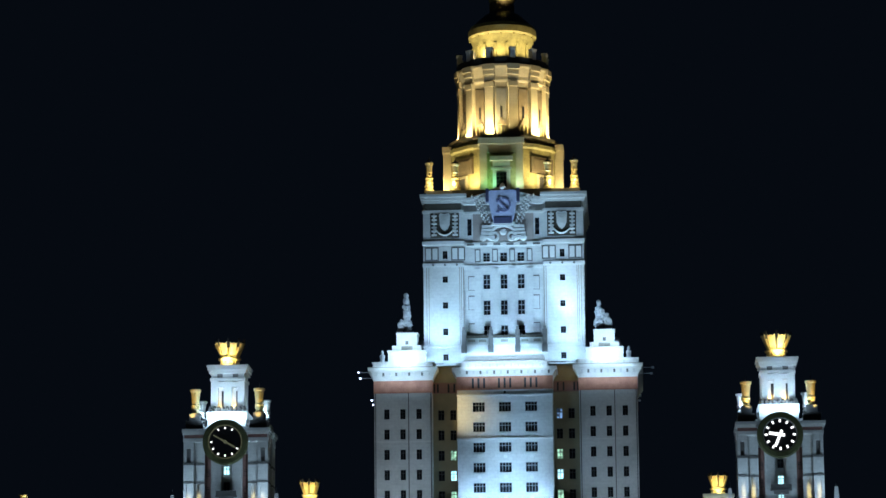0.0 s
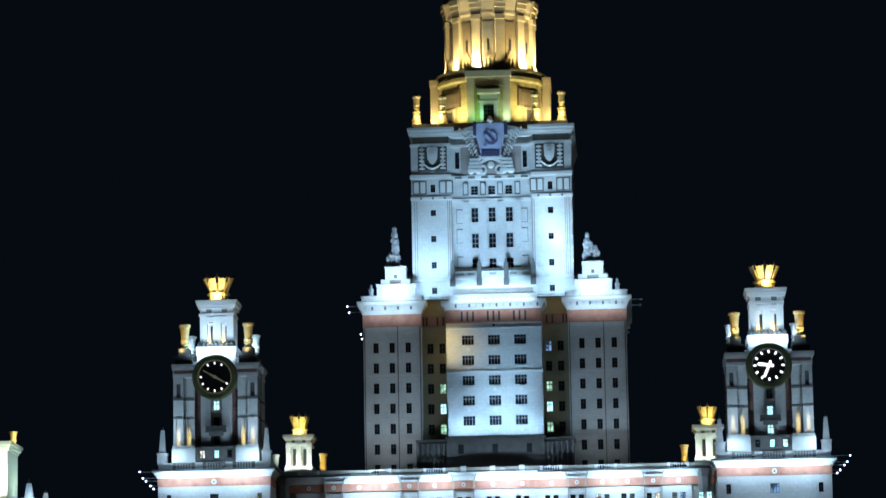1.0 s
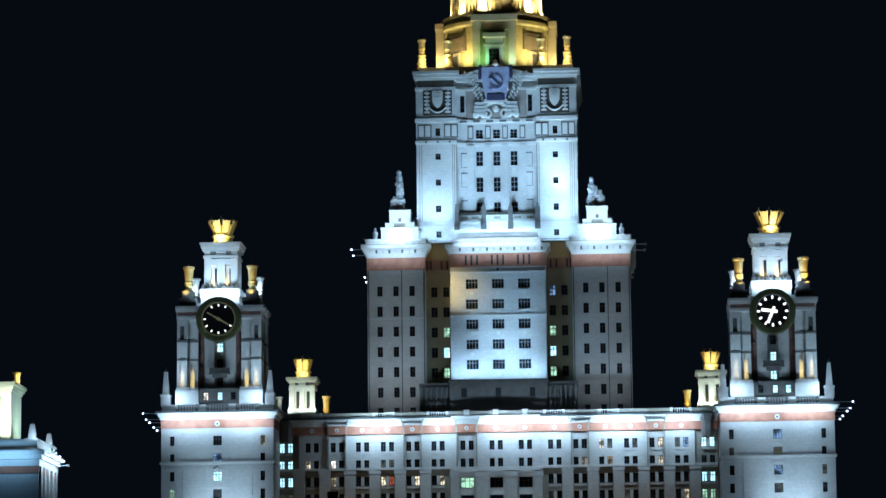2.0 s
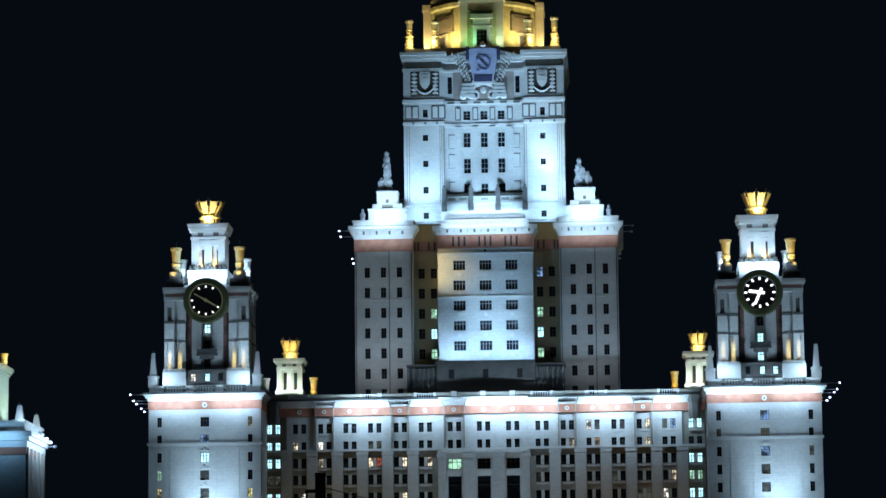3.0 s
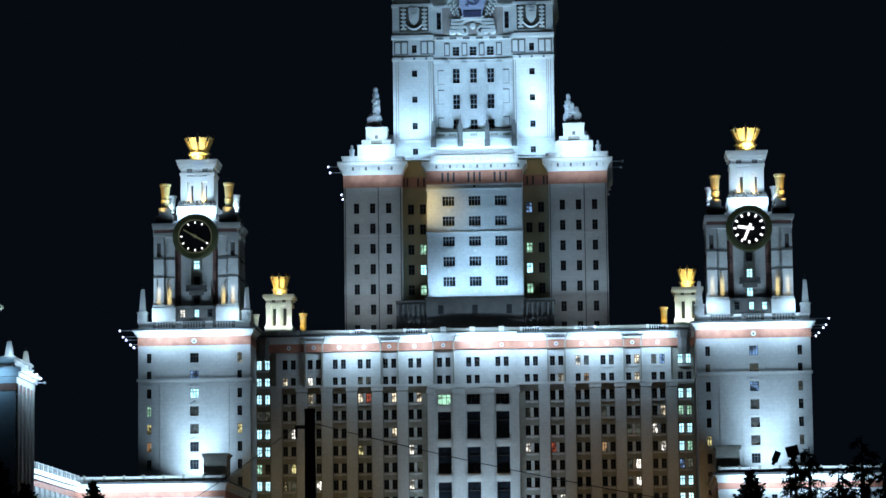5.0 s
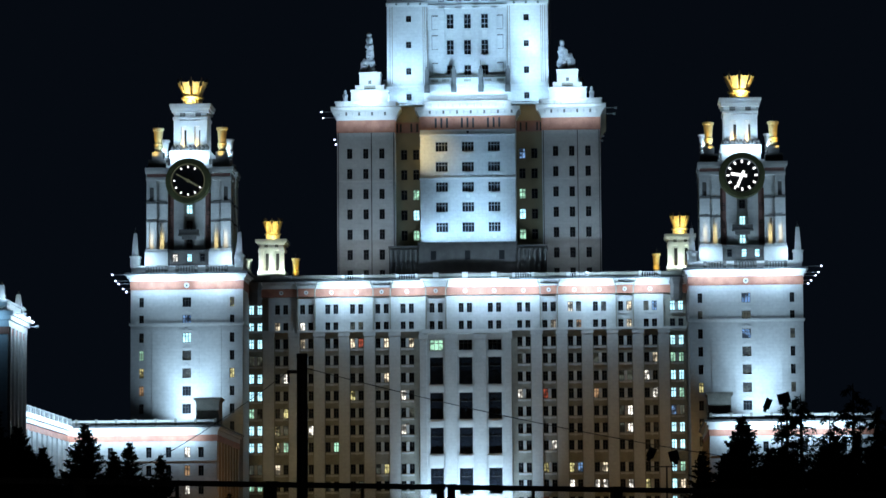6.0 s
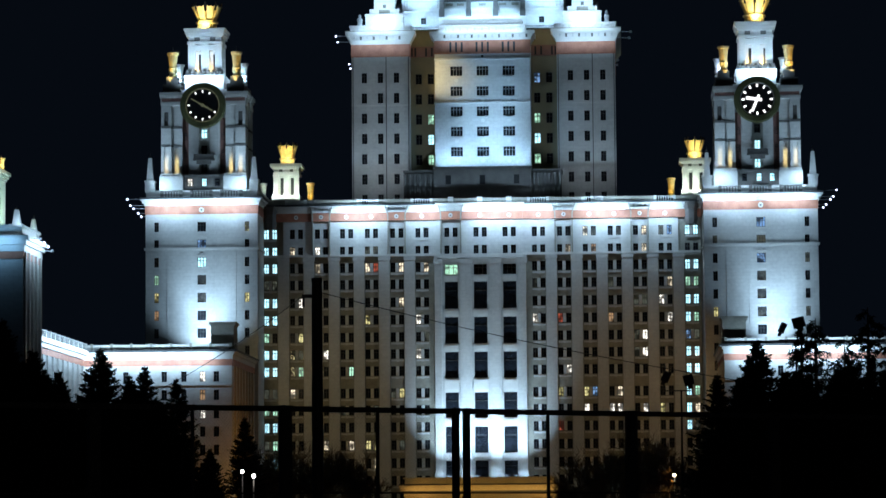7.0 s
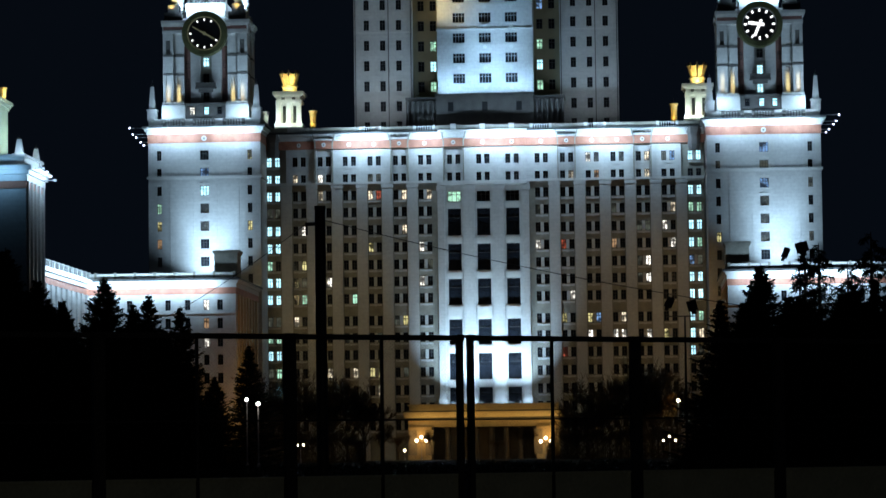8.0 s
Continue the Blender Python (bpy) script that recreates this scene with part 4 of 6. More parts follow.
        part("pedestal", boxes((px - 2.35, px + 2.35, 3.2, 7.8, 117.2, 120.0), (px - 2.5, px + 2.5, 3.05, 7.95, 120.0, 120.2)), TRIM, root)
        part("keystone", boxes((px - 0.35, px + 0.35, 3.1, 3.2, 117.5, 118.3)), DARKSTONE, root)
        part("side_figure", lathe(bmesh.new(), [(0.9, 116.05), (1.0, 117.5), (0.8, 118.6), (0.3, 119.4)], 9, px + (3.0 if s < 0 else 2.9), 9.6), STATUE, root)
        statue((s * 22.0 - (0.6 if s < 0 else 0.0), 29.5, 120.2), s < 0)
        for i in range(2):
            floodlight((s * 29.3, 24.5 + i, 110.9 - i * 1.2), (s, 0, 0), 3.6 - 0.3 * i, s < 0)
            floodlight((s * 29.3, 24.9 + i, 104.6 - i * 0.9), (s, 0, 0), 0.7 - 0.2 * i, s < 0)
        ob = new("statue", mesh("statue", lathe(bmesh.new(), [(0.6, 0), (0.5, 0.8), (0.65, 1.6), (0.25, 2.0), (0.35, 2.4), (0.1, 2.8)], 8), STATUE))
        ob.location = (s * 27.6, 25.2, 113.1)
        tagged(ob, "small pale parapet statue", "statue", "roof statues")
    # middle panel, standing forward
    cols = (-5.8, 0.0, 5.8)
    prow = [102.0 - 4.5 * k for k in range(5)]
    holes = [(c - 1.35, c + 1.35, z - 1.1, z + 1.1) for c in cols for z in prow]
    bm = pierced(bmesh.new(), -10.6, 10.6, 76, 105.8, -4.0, holes, 0.45)
    box(bm, -10.6, 10.6, -3.4, 6, 76, 109.2)
    box(bm, -10.6, -10.55, -4, -3.3, 76, 105.8)
    box(bm, 10.55, 10.6, -4, -3.3, 76, 105.8)
    part("middle_wall", bm, STONE, root)
    part("red_band", boxes((-10.7, 10.7, -4.1, -3.2, 105.8, 108.8)), RED, root, "red granite frieze band")
    for c in cols:
        for dx in (-1.25, 0, 1.25):
            part("frieze_slot", boxes((c + dx - 0.22, c + dx + 0.22, -4.16, -4.08, 106.2, 108.4)), BLACK, root)
        for z in prow:
            window(root, c, z, 2.7, 2.2, -3.6, "d", 3, 1, True)
            part("spandrel_ornament", boxes((c - 1.1, c + 1.1, -4.12, -4.0, z - 1.6, z - 1.4)), TRIM, root)
            part("spandrel_ornament", disc(c, z - 2.1, 0.45, -4.12, -4.0, 14), TRIM, root)
    part("vent", boxes((-0.25, 0.25, -4.06, -4.0, 104.95, 105.5)), BLACK, root)
    part("middle_string", boxes((-10.7, 10.7, -4.25, -4.0, 94.6, 95.1), (-10.7, 10.7, -4.3, -4.0, 104.4, 104.8)), TRIM, root)
    for x in (-8.6, -2.9, 2.9, 8.6):
        part("flat_pilaster", boxes((x - 0.9, x + 0.9, -4.06, -4.0, 80, 104.4)), STONE, root)
    bm = bands(bmesh.new(), -10.6, 10.6, -4, 6, [(108.8, 109.2, 0.15), (109.2, 109.6, 0.35), (109.6, 110.0, 0.65), (110.0, 110.8, 1.05)])
    part("middle_cornice", bm, TRIM, root)
    for i in range(14):
        c = -10.6 + 21.2 * (i + 0.5) / 14
        part("corbel", boxes((c - 0.22, c + 0.22, -4.8, -4.2, 109.3, 110.0)), DARKSTONE if i % 2 else STONE, root)
    for i in range(13):
        c = -9.6 + 19.2 * i / 12
        part("parapet_knob", boxes((c - 0.22, c + 0.22, -4.3, -3.6, 110.8, 111.6)), STONE, root)
    part("middle_parapet", boxes((-9.6, 9.6, -3.6, 6, 110.8, 112.4), (-8.8, 8.8, -3.0, 6, 112.4, 113.8)), TRIM, root)
    part("roof", boxes((-29, 29, 6, 36, 113.3, 113.5)), ROOF, root)


central_tower()


def lower_screen():
    """The dark rooftop storey before the tower's foot."""
    root = thing("rooftop_storey", (0, 15, 0), "dim rooftop storey before the tower, its shade put into the colour", "building")
    # walls and columns are coloured dark because no strong light falls on them
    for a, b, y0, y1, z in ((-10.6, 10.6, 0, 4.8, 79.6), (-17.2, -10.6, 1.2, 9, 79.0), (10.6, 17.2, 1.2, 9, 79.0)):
        part("wall", boxes((a, b, y0, y1, 71.7, z)), DARKSTONE, root)
        part("coping", boxes((a - 0.3, b + 0.3, y0 - 0.3, y1, z, z + 0.5)), DARKSTONE, root)
    for s in (-1, 1):
        for i in range(6):
            x = s * (11.3 + i * 1.15)
            part("column", lathe(bmesh.new(), [(0.4, 73), (0.32, 73.4), (0.28, 77.9), (0.42, 78.5)], 10, x, 0.6), DARKSTONE, root)
    for x in (-7.5, 0, 7.5):
        part("hatch", boxes((x - 0.6, x + 0.6, -0.06, 0.0, 76.2, 78.2)), BLACK, root)


lower_screen()


def shaft():
    root = thing("upper_shaft", (-0.3, 30, 0), "white floodlit square shaft with emblem and reliefs", "tower")
    root.scale.z, root.location.z = 0.977, 2.6
    W = 18.2
    for s in (-1, 1):
        a, b = sorted((s * 9.2, s * W))
        c = s * 13.3
        sizes = [(139.0, 1.1, 1.9), (133.2, 1.2, 1.5), (127.1, 1.2, 1.5), (120.9, 1.2, 1.6), (114.9, 1.2, 1.5)]
        bm = pierced(bmesh.new(), a, b, 113, 149, 0.0, [(c - w / 2, c + w / 2, z - h / 2, z + h / 2) for z, w, h in sizes])
        box(bm, a, b, 0.55, 36, 113, 152)
        box(bm, s * 9.2 - 0.02, s * 9.2 + 0.02, 0, 0.6, 113, 149)
        box(bm, s * W - 0.02, s * W + 0.02, 0, 0.6, 113, 149)
        part("side_wall", bm, STONE, root)
        for z, w, h in sizes:
            window(root, c, z, w, h, 0.4, "d", 1, 1)
        # thin brown strips paint the shadow in the flutes
        for dx in (-4.2, -3.7, 3.3, 3.7, 4.2):
            part("flute_shade", boxes((c + dx - 0.06, c + dx + 0.06, -0.06, 0, 118, 136)), BROWN, root)
        for z0, z1, out in ((136.2, 137.0, 0.3), (141.3, 142.2, 0.4), (117.2, 117.6, 0.2)):
            part("side_string", boxes((a - out * 0.6, b + out * 0.6, -out, 0.5, z0, z1)), TRIM, root)
        for dx in (-3.0, 3.0):
            part("frieze_panel", boxes((c + dx - 1.6, c + dx + 1.6, -0.12, 0, 137.6, 140.8)), DARKSTONE, root)
            for k in (-0.75, 0.75):
                part("frieze_inset", boxes((c + dx + k - 0.55, c + dx + k + 0.55, -0.24, -0.12, 137.9, 140.5)), TRIM, root)
        for dx in (-2.7, 0, 2.7):
            part("rosette", disc(c + dx, 136.6, 0.28, -0.42, -0.28, 10), DARKSTONE, root)
        # coat of arms relief
        panel = part("relief_panel", boxes((c - 3.3, c + 3.3, -0.08, 0, 143.0, 149.0)), PIER, root, "dark relief panel with a shield")
        bm = bmesh.new()
        pts = [(-1.25, 2.0), (-0.9, 2.4), (0, 2.2), (0.9, 2.4), (1.25, 2.0), (1.1, -0.4), (0.65, -1.3), (0, -1.8), (-0.65, -1.3), (-1.1, -0.4)]
        for k, (sc, y) in enumerate(((1.0, -0.5), (0.72, -0.62))):
            f = [bm.verts.new((c + x * sc, y, 146.4 + z * sc)) for x, z in pts]
            g = [bm.verts.new((c + x * sc, -0.08, 146.4 + z * sc)) for x, z in pts]
            bm.faces.new(f)
            for i in range(len(pts)):
                bm.faces.new((f[i], g[i], g[(i + 1) % len(pts)], f[(i + 1) % len(pts)]))
        bmesh.ops.recalc_face_normals(bm, faces=bm.faces)
        box(bm, c - 0.5, c + 0.5, -0.75, -0.6, 145.8, 147.2)
        part("shield", bm, TRIM, panel)
        for dx in (-2.4, 2.4):
            profile = []
            for i in range(6):
                z = 143.5 + i * 0.9
                profile += [(0.85, z), (0.85, z + 0.33), (0.35, z + 0.4), (0.35, z + 0.85)]
            bm = lathe(bmesh.new(), profile, 4, turn=math.pi / 4)
            for v in bm.verts:
                v.co.x, v.co.y = v.co.x + c + dx, v.co.y * 0.7 - 0.1
            part("trophy", bm, TRIM, panel)
        bm = bmesh.new()
        last = None
        for i in range(13):
            t = (i - 6) / 6
            x, z, r = c + t * 2.2, 143.6 + t * t * 1.6, 0.24 + 0.06 * (i % 2)
            row = [bm.verts.new((x, -0.3 + r * math.cos(k * 1.0472), z + r * math.sin(k * 1.0472))) for k in range(6)]
            if last:
                for k in range(6):
                    bm.faces.new((last[k], last[(k + 1) % 6], row[(k + 1) % 6], row[k]))
            last = row
        bmesh.ops.recalc_face_normals(bm, faces=bm.faces)
        part("garland", bm, TRIM, panel)
        part("top_frieze", boxes((a + 0.4, b - 0.4, -0.15, 0.3, 149.6, 151.2)), PIER, root, "dark brown frieze strip")
        part("top_cornice", boxes((a - 0.2, b + 0.2, -0.25, 0.6, 148.9, 149.6), (a - 0.3, b + 0.3, -0.3, 36, 151.2, 151.8), (a - 0.5, b + 0.6, -0.7, 36, 151.8, 152.6), (a - 0.7, b + 0.9, -1.1, 36, 152.6, 153.3)), TRIM, root)
    cols = (-3.9, 0.0, 3.9)
    spec = [(138.4, 1.6, 2.2), (132.6, 1.6, 3.5), (126.5, 1.6, 3.5), (120.6, 1.6, 3.5)]
    holes = [(c - w / 2, c + w / 2, z - h / 2, z + h / 2) for c in cols for z, w, h in spec]
    holes += [(s * 7.7 - 0.5, s * 7.7 + 0.5, 143.6, 147.6) for s in (-1, 1)]
    bm = pierced(bmesh.new(), -9.2, 9.2, 113, 149, 0.7, holes)
    box(bm, -9.2, 9.2, 1.25, 34, 113, 152)
    part("middle_wall", bm, STONE, root)
    for c in cols:
        for z, w, h in spec:
            window(root, c, z, w, h, 1.1, "d", 1, 2, True)
            part("window_sill", boxes((c - 0.9, c + 0.9, 0.45, 0.7, z - h / 2 - 0.25, z - h / 2)), TRIM, root)
        part("spandrel_ornament", boxes((c - 0.5, c + 0.5, 0.55, 0.7, 128.7, 130.4)), TRIM, root)
    for s in (-1, 1):
        window(root, s * 7.7, 145.6, 1.0, 4.0, 1.1, "d", 0, 2)
        for z0 in (119.5, 126.0, 130.6):
            part("thin_panel", boxes((s * 7.3 - 0.8, s * 7.3 + 0.8, 0.62, 0.7, z0, z0 + 3.4)), DARKSTONE, root)
            part("thin_inset", boxes((s * 7.3 - 0.68, s * 7.3 + 0.68, 0.5, 0.62, z0 + 0.1, z0 + 3.1)), STONE, root)
        # darker strip paints the shade along the step to the side wall
        part("step_shade", boxes((s * 9.16 - 0.1, s * 9.16 + 0.06, 0.6, 0.7, 115, 141)), DIMSTONE, root)
    for c in (-5.9, -1.95, 1.95, 5.9):
        part("pilaster", boxes((c - 0.75, c + 0.75, 0.05, 0.7, 117, 135.6)), STONE, root)
        part("frieze_panel", boxes((c - 0.65, c + 0.65, 0.52, 0.7, 137.2, 140.3)), DARKSTONE, root)
        part("frieze_inset", boxes((c - 0.42, c + 0.42, 0.4, 0.52, 137.5, 140.0)), TRIM, root)
    for z0, z1, y in ((135.6, 136.4, 0.35), (141.0, 141.8, 0.2), (148.6, 149.2, 0.3)):
        part("middle_string", boxes((-9.2, 9.2, y, 1, z0, z1)), TRIM, root)
    for i in range(6):
        c = -7.5 + i * 3.0
        part("frieze_slot", boxes((c - 0.8, c + 0.8, 0.14, 0.22, 141.1, 141.6)), DARKSTONE, root)
    part("middle_cornice", boxes((-9.2, 9.2, 0.0, 34, 151.0, 151.7), (-9.3, 9.3, -0.3, 34, 151.7, 152.4)), TRIM, root)
    bm = bmesh.new()
    pts = [(-9.0, 150.8), (9.0, 150.8), (9.0, 152.2)] + [(9.0 - 18.0 * i / 12, 152.2 + 1.7 * math.sin(math.pi * i / 12)) for i in range(1, 12)] + [(-9.0, 152.2)]
    f, g = [bm.verts.new((x, -0.1, z)) for x, z in pts], [bm.verts.new((x, 1.0, z)) for x, z in pts]
    bm.faces.new(f)
    for i in range(len(pts)):
        bm.faces.new((f[i], g[i], g[(i + 1) % len(pts)], f[(i + 1) % len(pts)]))
    bmesh.ops.recalc_face_normals(bm, faces=bm.faces)
    part("gable", bm, TRIM, root)
    part("roof", boxes((-17.6, 17.6, 0.9, 35.5, 152.6, 154.5)), ROOF, root)
    # rail across the middle
    for x in (-9.1, -3.05, 3.0, 9.1):
        part("rail_pier", boxes((x - 0.5, x + 0.5, -1.7, -0.4, 117.3, 120.9), (x - 0.62, x + 0.62, -1.85, -0.4, 115.6, 117.3), (x - 0.3, x + 0.3, -1.5, -0.6, 120.9, 121.7), (x - 0.06, x + 0.06, -1.0, -0.9, 121.7, 123.1)), DARKSTONE, root, "dark weathered pier with a thin spike")
    part("rail", boxes((-9, 9, -1.1, -0.7, 119.1, 119.7)), PIER, root, "dark rail")
    part("rail_wall", boxes((-9, 9, -1.0, -0.4, 117.8, 119.08), (-9.3, 9.3, -1.35, -0.4, 117.3, 117.8), (-9.8, 9.8, -1.1, -0.4, 113, 117.3)), TRIM, root)
    for x in (-7.4, -4.9, 0.0, 4.6, 7.4):
        part("rail_panel", boxes((x - 0.8, x + 0.8, -1.06, -1.0, 118.15, 118.75)), DIMSTONE, root)


shaft()


def emblem():
    root = thing("roof_emblem", (-0.3, 29.4, 0), "blue-grey carved emblem shield framed by pale wheat sheaves", "emblem")
    root.scale.z, root.location.z = 1.1, -15.35
    pts = [(-3.6, 152.6), (-2.6, 153.0), (2.6, 153.0), (3.6, 152.6), (3.0, 149.6), (2.2, 146.4), (-2.2, 146.4), (-3.0, 149.6)]
    bm = bmesh.new()
    f = [bm.verts.new((x, -0.6, z)) for x, z in pts]
    g = [bm.verts.new((x, 0.9, z)) for x, z in pts]
    bm.faces.new(f)
    for i in range(len(pts)):
        bm.faces.new((f[i], g[i], g[(i + 1) % len(pts)], f[(i + 1) % len(pts)]))
    bmesh.ops.recalc_face_normals(bm, faces=bm.faces)
    part("shield", bm, BLUEGREY, root)
    part("shield_foot", boxes((-2.05, 2.05, -0.75, 0.9, 146.0, 147.3)), INDIGO, root, "dark indigo lower edge")
    bm = ring(0.25, 149.9, 1.2, 1.55, -0.8, -0.6, 24)
    bmesh.ops.delete(bm, geom=[v for v in bm.verts if v.co.x < -0.2 and v.co.z > 149.6], context="VERTS")
    box(bm, -1.5, -0.75, -0.8, -0.6, 148.2, 148.6)
    part("crescent", bm, SYMBOL, root, "dark raised crescent")
    part("crossbar", moved(boxes((-0.16, 0.16, -0.9, -0.6, -1.6, 1.5), (-0.6, 0.6, -0.9, -0.6, 1.2, 1.6)), pose(0, 0, 149.9, 0, -45, 0)), SYMBOL, root, "dark raised bar")
    part("star", lathe(bmesh.new(), [(0.1, 152.9), (0.8, 153.6), (0.5, 154.2), (0.1, 154.6)], 5, 0, -0.3), TRIM, root)
    for s in (-1, 1):
        bm = bmesh.new()
        for i in range(10):
            for k in range(4):
                x = s * (2.5 + i * 0.27 + k * (0.42 + 0.03 * i))
                z = 145.4 + i * 0.7 + (k % 2) * 0.35
                lathe(bm, [(0.05, z - 0.36), (0.29, z), (0.05, z + 0.38)], 6, x, 0.45)
        tagged(part("wheat_sheaf", bm, TRIM, root), kind="stuff")
        bm = bmesh.new()
        for i in range(4):
            box(bm, s * 3.6 - 1.2 - 0.15 * i, s * 3.6 + 1.2 + 0.15 * i, -0.1, 1.2, 145.2 - i * 0.75, 145.75 - i * 0.75)
        part("sheaf_foot", bm, TRIM, root)
        part("scroll", ring(s * 1.9, 143.4, 0.55, 1.0, 0.1, 1.2, 16), TRIM, root)
        part("side_scroll", boxes((s * 3.5 - 0.35, s * 3.5 + 0.35, -0.8, 0.9, 150.6, 153.4)), INDIGO, root)
    part("plinth", boxes((-2.6, 2.6, -0.3, 1.2, 145.6, 146.3)), TRIM, root)
    bm = ring(0, 142.4, 3.0, 3.6, 0.2, 1.2, 32)
    bmesh.ops.delete(bm, geom=[v for v in bm.verts if v.co.z < 142.5], context="VERTS")
    part("arch", bm, TRIM, root)
    for x in (-4.6, -2.8, 0.0, 2.8, 4.6):
        part("ribbon_fold", moved(lathe(bmesh.new(), [(0.5, -0.5), (0.8, 0), (0.5, 0.5)], 8), pose(x, 0.6, 143.2 + (1.2 if x == 0 else 0), 90, 0, 0)), TRIM, root)
    part("backing", boxes((-6.9, 6.9, 1.0, 1.3, 142.6, 148.4)), TAN, root, "brownish recessed panel")


emblem()


# ---- sodium-lit drum ----
def drum():
    root = thing("sodium_lit_drum", (-0.7, 48, 0), "round tiered drum glowing gold under sodium floodlights", "tower")
    part("base", lathe(bmesh.new(), [(13.1, 153.4), (13.1, 164.2), (13.6, 164.6), (13.6, 165.4), (12.6, 166.0), (12.6, 167.0)], 16, turn=math.pi / 16), OCHRE, root)
    for i in range(8):
        a = 45 * i
        part("base_pier", moved(boxes((-5.0, -3.3, -13.9, -12, 153.4, 165), (3.3, 5.0, -13.9, -12, 153.4, 165), (-5.3, 5.3, -14.1, -12, 165, 166.4), (-3.3, 3.3, -13.6, -12, 163, 165)), pose(0, 0, 0, 0, 0, a + 0)) if i % 2 == 0 else
             moved(boxes((-3.4, 3.4, -13.2, -12.3, 158.6, 162.4), (-2.8, 2.8, -13.35, -12.6, 159.4, 161.8)), pose(0, 0, 0, 0, 0, a)), BUFF if i % 2 == 0 else BROWN, root)
    for a in (-45, 45, 135, 225):
        part("side_door", moved(boxes((-1.1, 1.1, -13.15, -12.3, 153.4, 157.6)), pose(0, 0, 0, 0, 0, a)), DARKSTONE, root)
        part("door_frame", moved(boxes((-1.6, -1.1, -13.3, -12.3, 153.4, 157.8), (1.1, 1.6, -13.3, -12.3, 153.4, 157.8), (-1.7, 1.7, -13.4, -12.3, 157.8, 158.3)), pose(0, 0, 0, 0, 0, a)), BUFF, root)
    part("front_door", boxes((-2.0, 2.0, -14.0, -13.2, 153.4, 161.0), (-2.6, 2.6, -14.4, -13.4, 161.0, 162.0), (-2.3, 2.3, -14.1, -13.4, 159.0, 159.4)), STONE, root)
    window(root, 0, 156.4, 2.4, 3.6, -14.1, "d", 2, 3)
    part("ledge", lathe(bmesh.new(), [(12.8, 166.4), (13.2, 166.8), (13.2, 167.4), (11.2, 167.8)], 32), OLIVE, root)
    part("body", lathe(bmesh.new(), [(9.9, 167), (9.9, 181)], 48), BUFF, root)
    # brown and grey panels put the shade between the pilasters into colour
    for i in range(12):
        part("recess_panel", moved(boxes((-1.15, 1.15, -10.02, -9.6, 168.0, 179.0)), pose(0, 0, 0, 0, 0, 30 * i)), BROWN if i % 3 else DIMSTONE, root)
    for i in range(12):
        a = 30 * i + 15
        wide = 1.0
        part("pilaster", moved(boxes((-wide, wide, -10.75, -9.8, 167.4, 180.6), (-wide - 0.2, wide + 0.2, -10.95, -9.8, 167.4, 169.0), (-wide - 0.15, wide + 0.15, -10.95, -9.8, 179.4, 180.6)), pose(0, 0, 0, 0, 0, a)), BUFF, root)
        m = pose(0, 0, 0, 0, 0, a + 15)
        part("niche_window", moved(boxes((-0.25, 0.25, -10.1, -10.0, 172.0, 174.8)), m), BLACK, root)
        part("niche_pediment", moved(boxes((-1.0, 1.0, -10.5, -10.0, 170.3, 170.8), (-0.65, 0.65, -10.4, -10.0, 170.8, 171.3), (-0.3, 0.3, -10.3, -10.0, 171.3, 172.0)), m), BROWN, root)
        for x in (-0.85, 0.0, 0.85):
            part("niche_post", moved(boxes((x - 0.12, x + 0.12, -10.45, -10.2, 167.6, 170.3)), m), OCHRE, root)
        part("cornice_block", moved(boxes((-1.3, 1.3, -10.8, -10, 180.8, 182.2), (-1.4, 1.4, -11.1, -10, 182.2, 183.4), (-1.5, 1.5, -11.45, -10, 183.4, 184.7)), pose(0, 0, 0, 0, 0, a)), BUFF, root)
    part("cornice", lathe(bmesh.new(), [(10.2, 180.6), (10.35, 181.0), (10.35, 181.8), (10.5, 182.4), (10.9, 183.8), (11.1, 184.2), (11.1, 184.7), (9, 185)], 48), BUFF, root)
    part("gallery", lathe(bmesh.new(), [(10.9, 184.9), (10.9, 186.4), (10.5, 186.4), (10.5, 185.2)], 48), ROOF, root)
    for i in range(12):
        a = 30 * i + 15
        part("parapet_block", moved(boxes((-0.6, 0.6, -10.9, -9.8, 186.2, 188.6), (-0.75, 0.75, -11.0, -9.7, 188.3, 188.8)), pose(0, 0, 0, 0, 0, a)), TRIM, root)
    part("upper_drum", lathe(bmesh.new(), [(6.8, 185), (6.8, 190.6), (7.1, 192), (7.5, 193.0), (8.0, 193.4), (8.0, 194.9), (7.6, 195.2), (7.6, 195.8), (7.0, 195.8)], 48), OCHRE, root, smooth=False)
    for i in range(16):
        a = 22.5 * i
        part("rib", moved(boxes((-0.35, 0.35, -7.2, -6.6, 186, 190.8)), pose(0, 0, 0, 0, 0, a + 11.25)), OCHRE, root)
        part("knob", moved(lathe(bmesh.new(), [(0.1, 192.6), (0.24, 192.8), (0.1, 193.05)], 7, 0, -7.65), pose(0, 0, 0, 0, 0, a)), OCHRE, root)
        if i % 2:
            part("niche", moved(boxes((-0.8, 0.8, -6.95, -6.6, 186.2, 189.6)), pose(0, 0, 0, 0, 0, a)), DARKSTONE, root)
    part("roof", lathe(bmesh.new(), [(7.2, 195.8), (6.0, 197.2), (4.2, 198.8), (3.2, 199.4)], 32), ROOF, root)
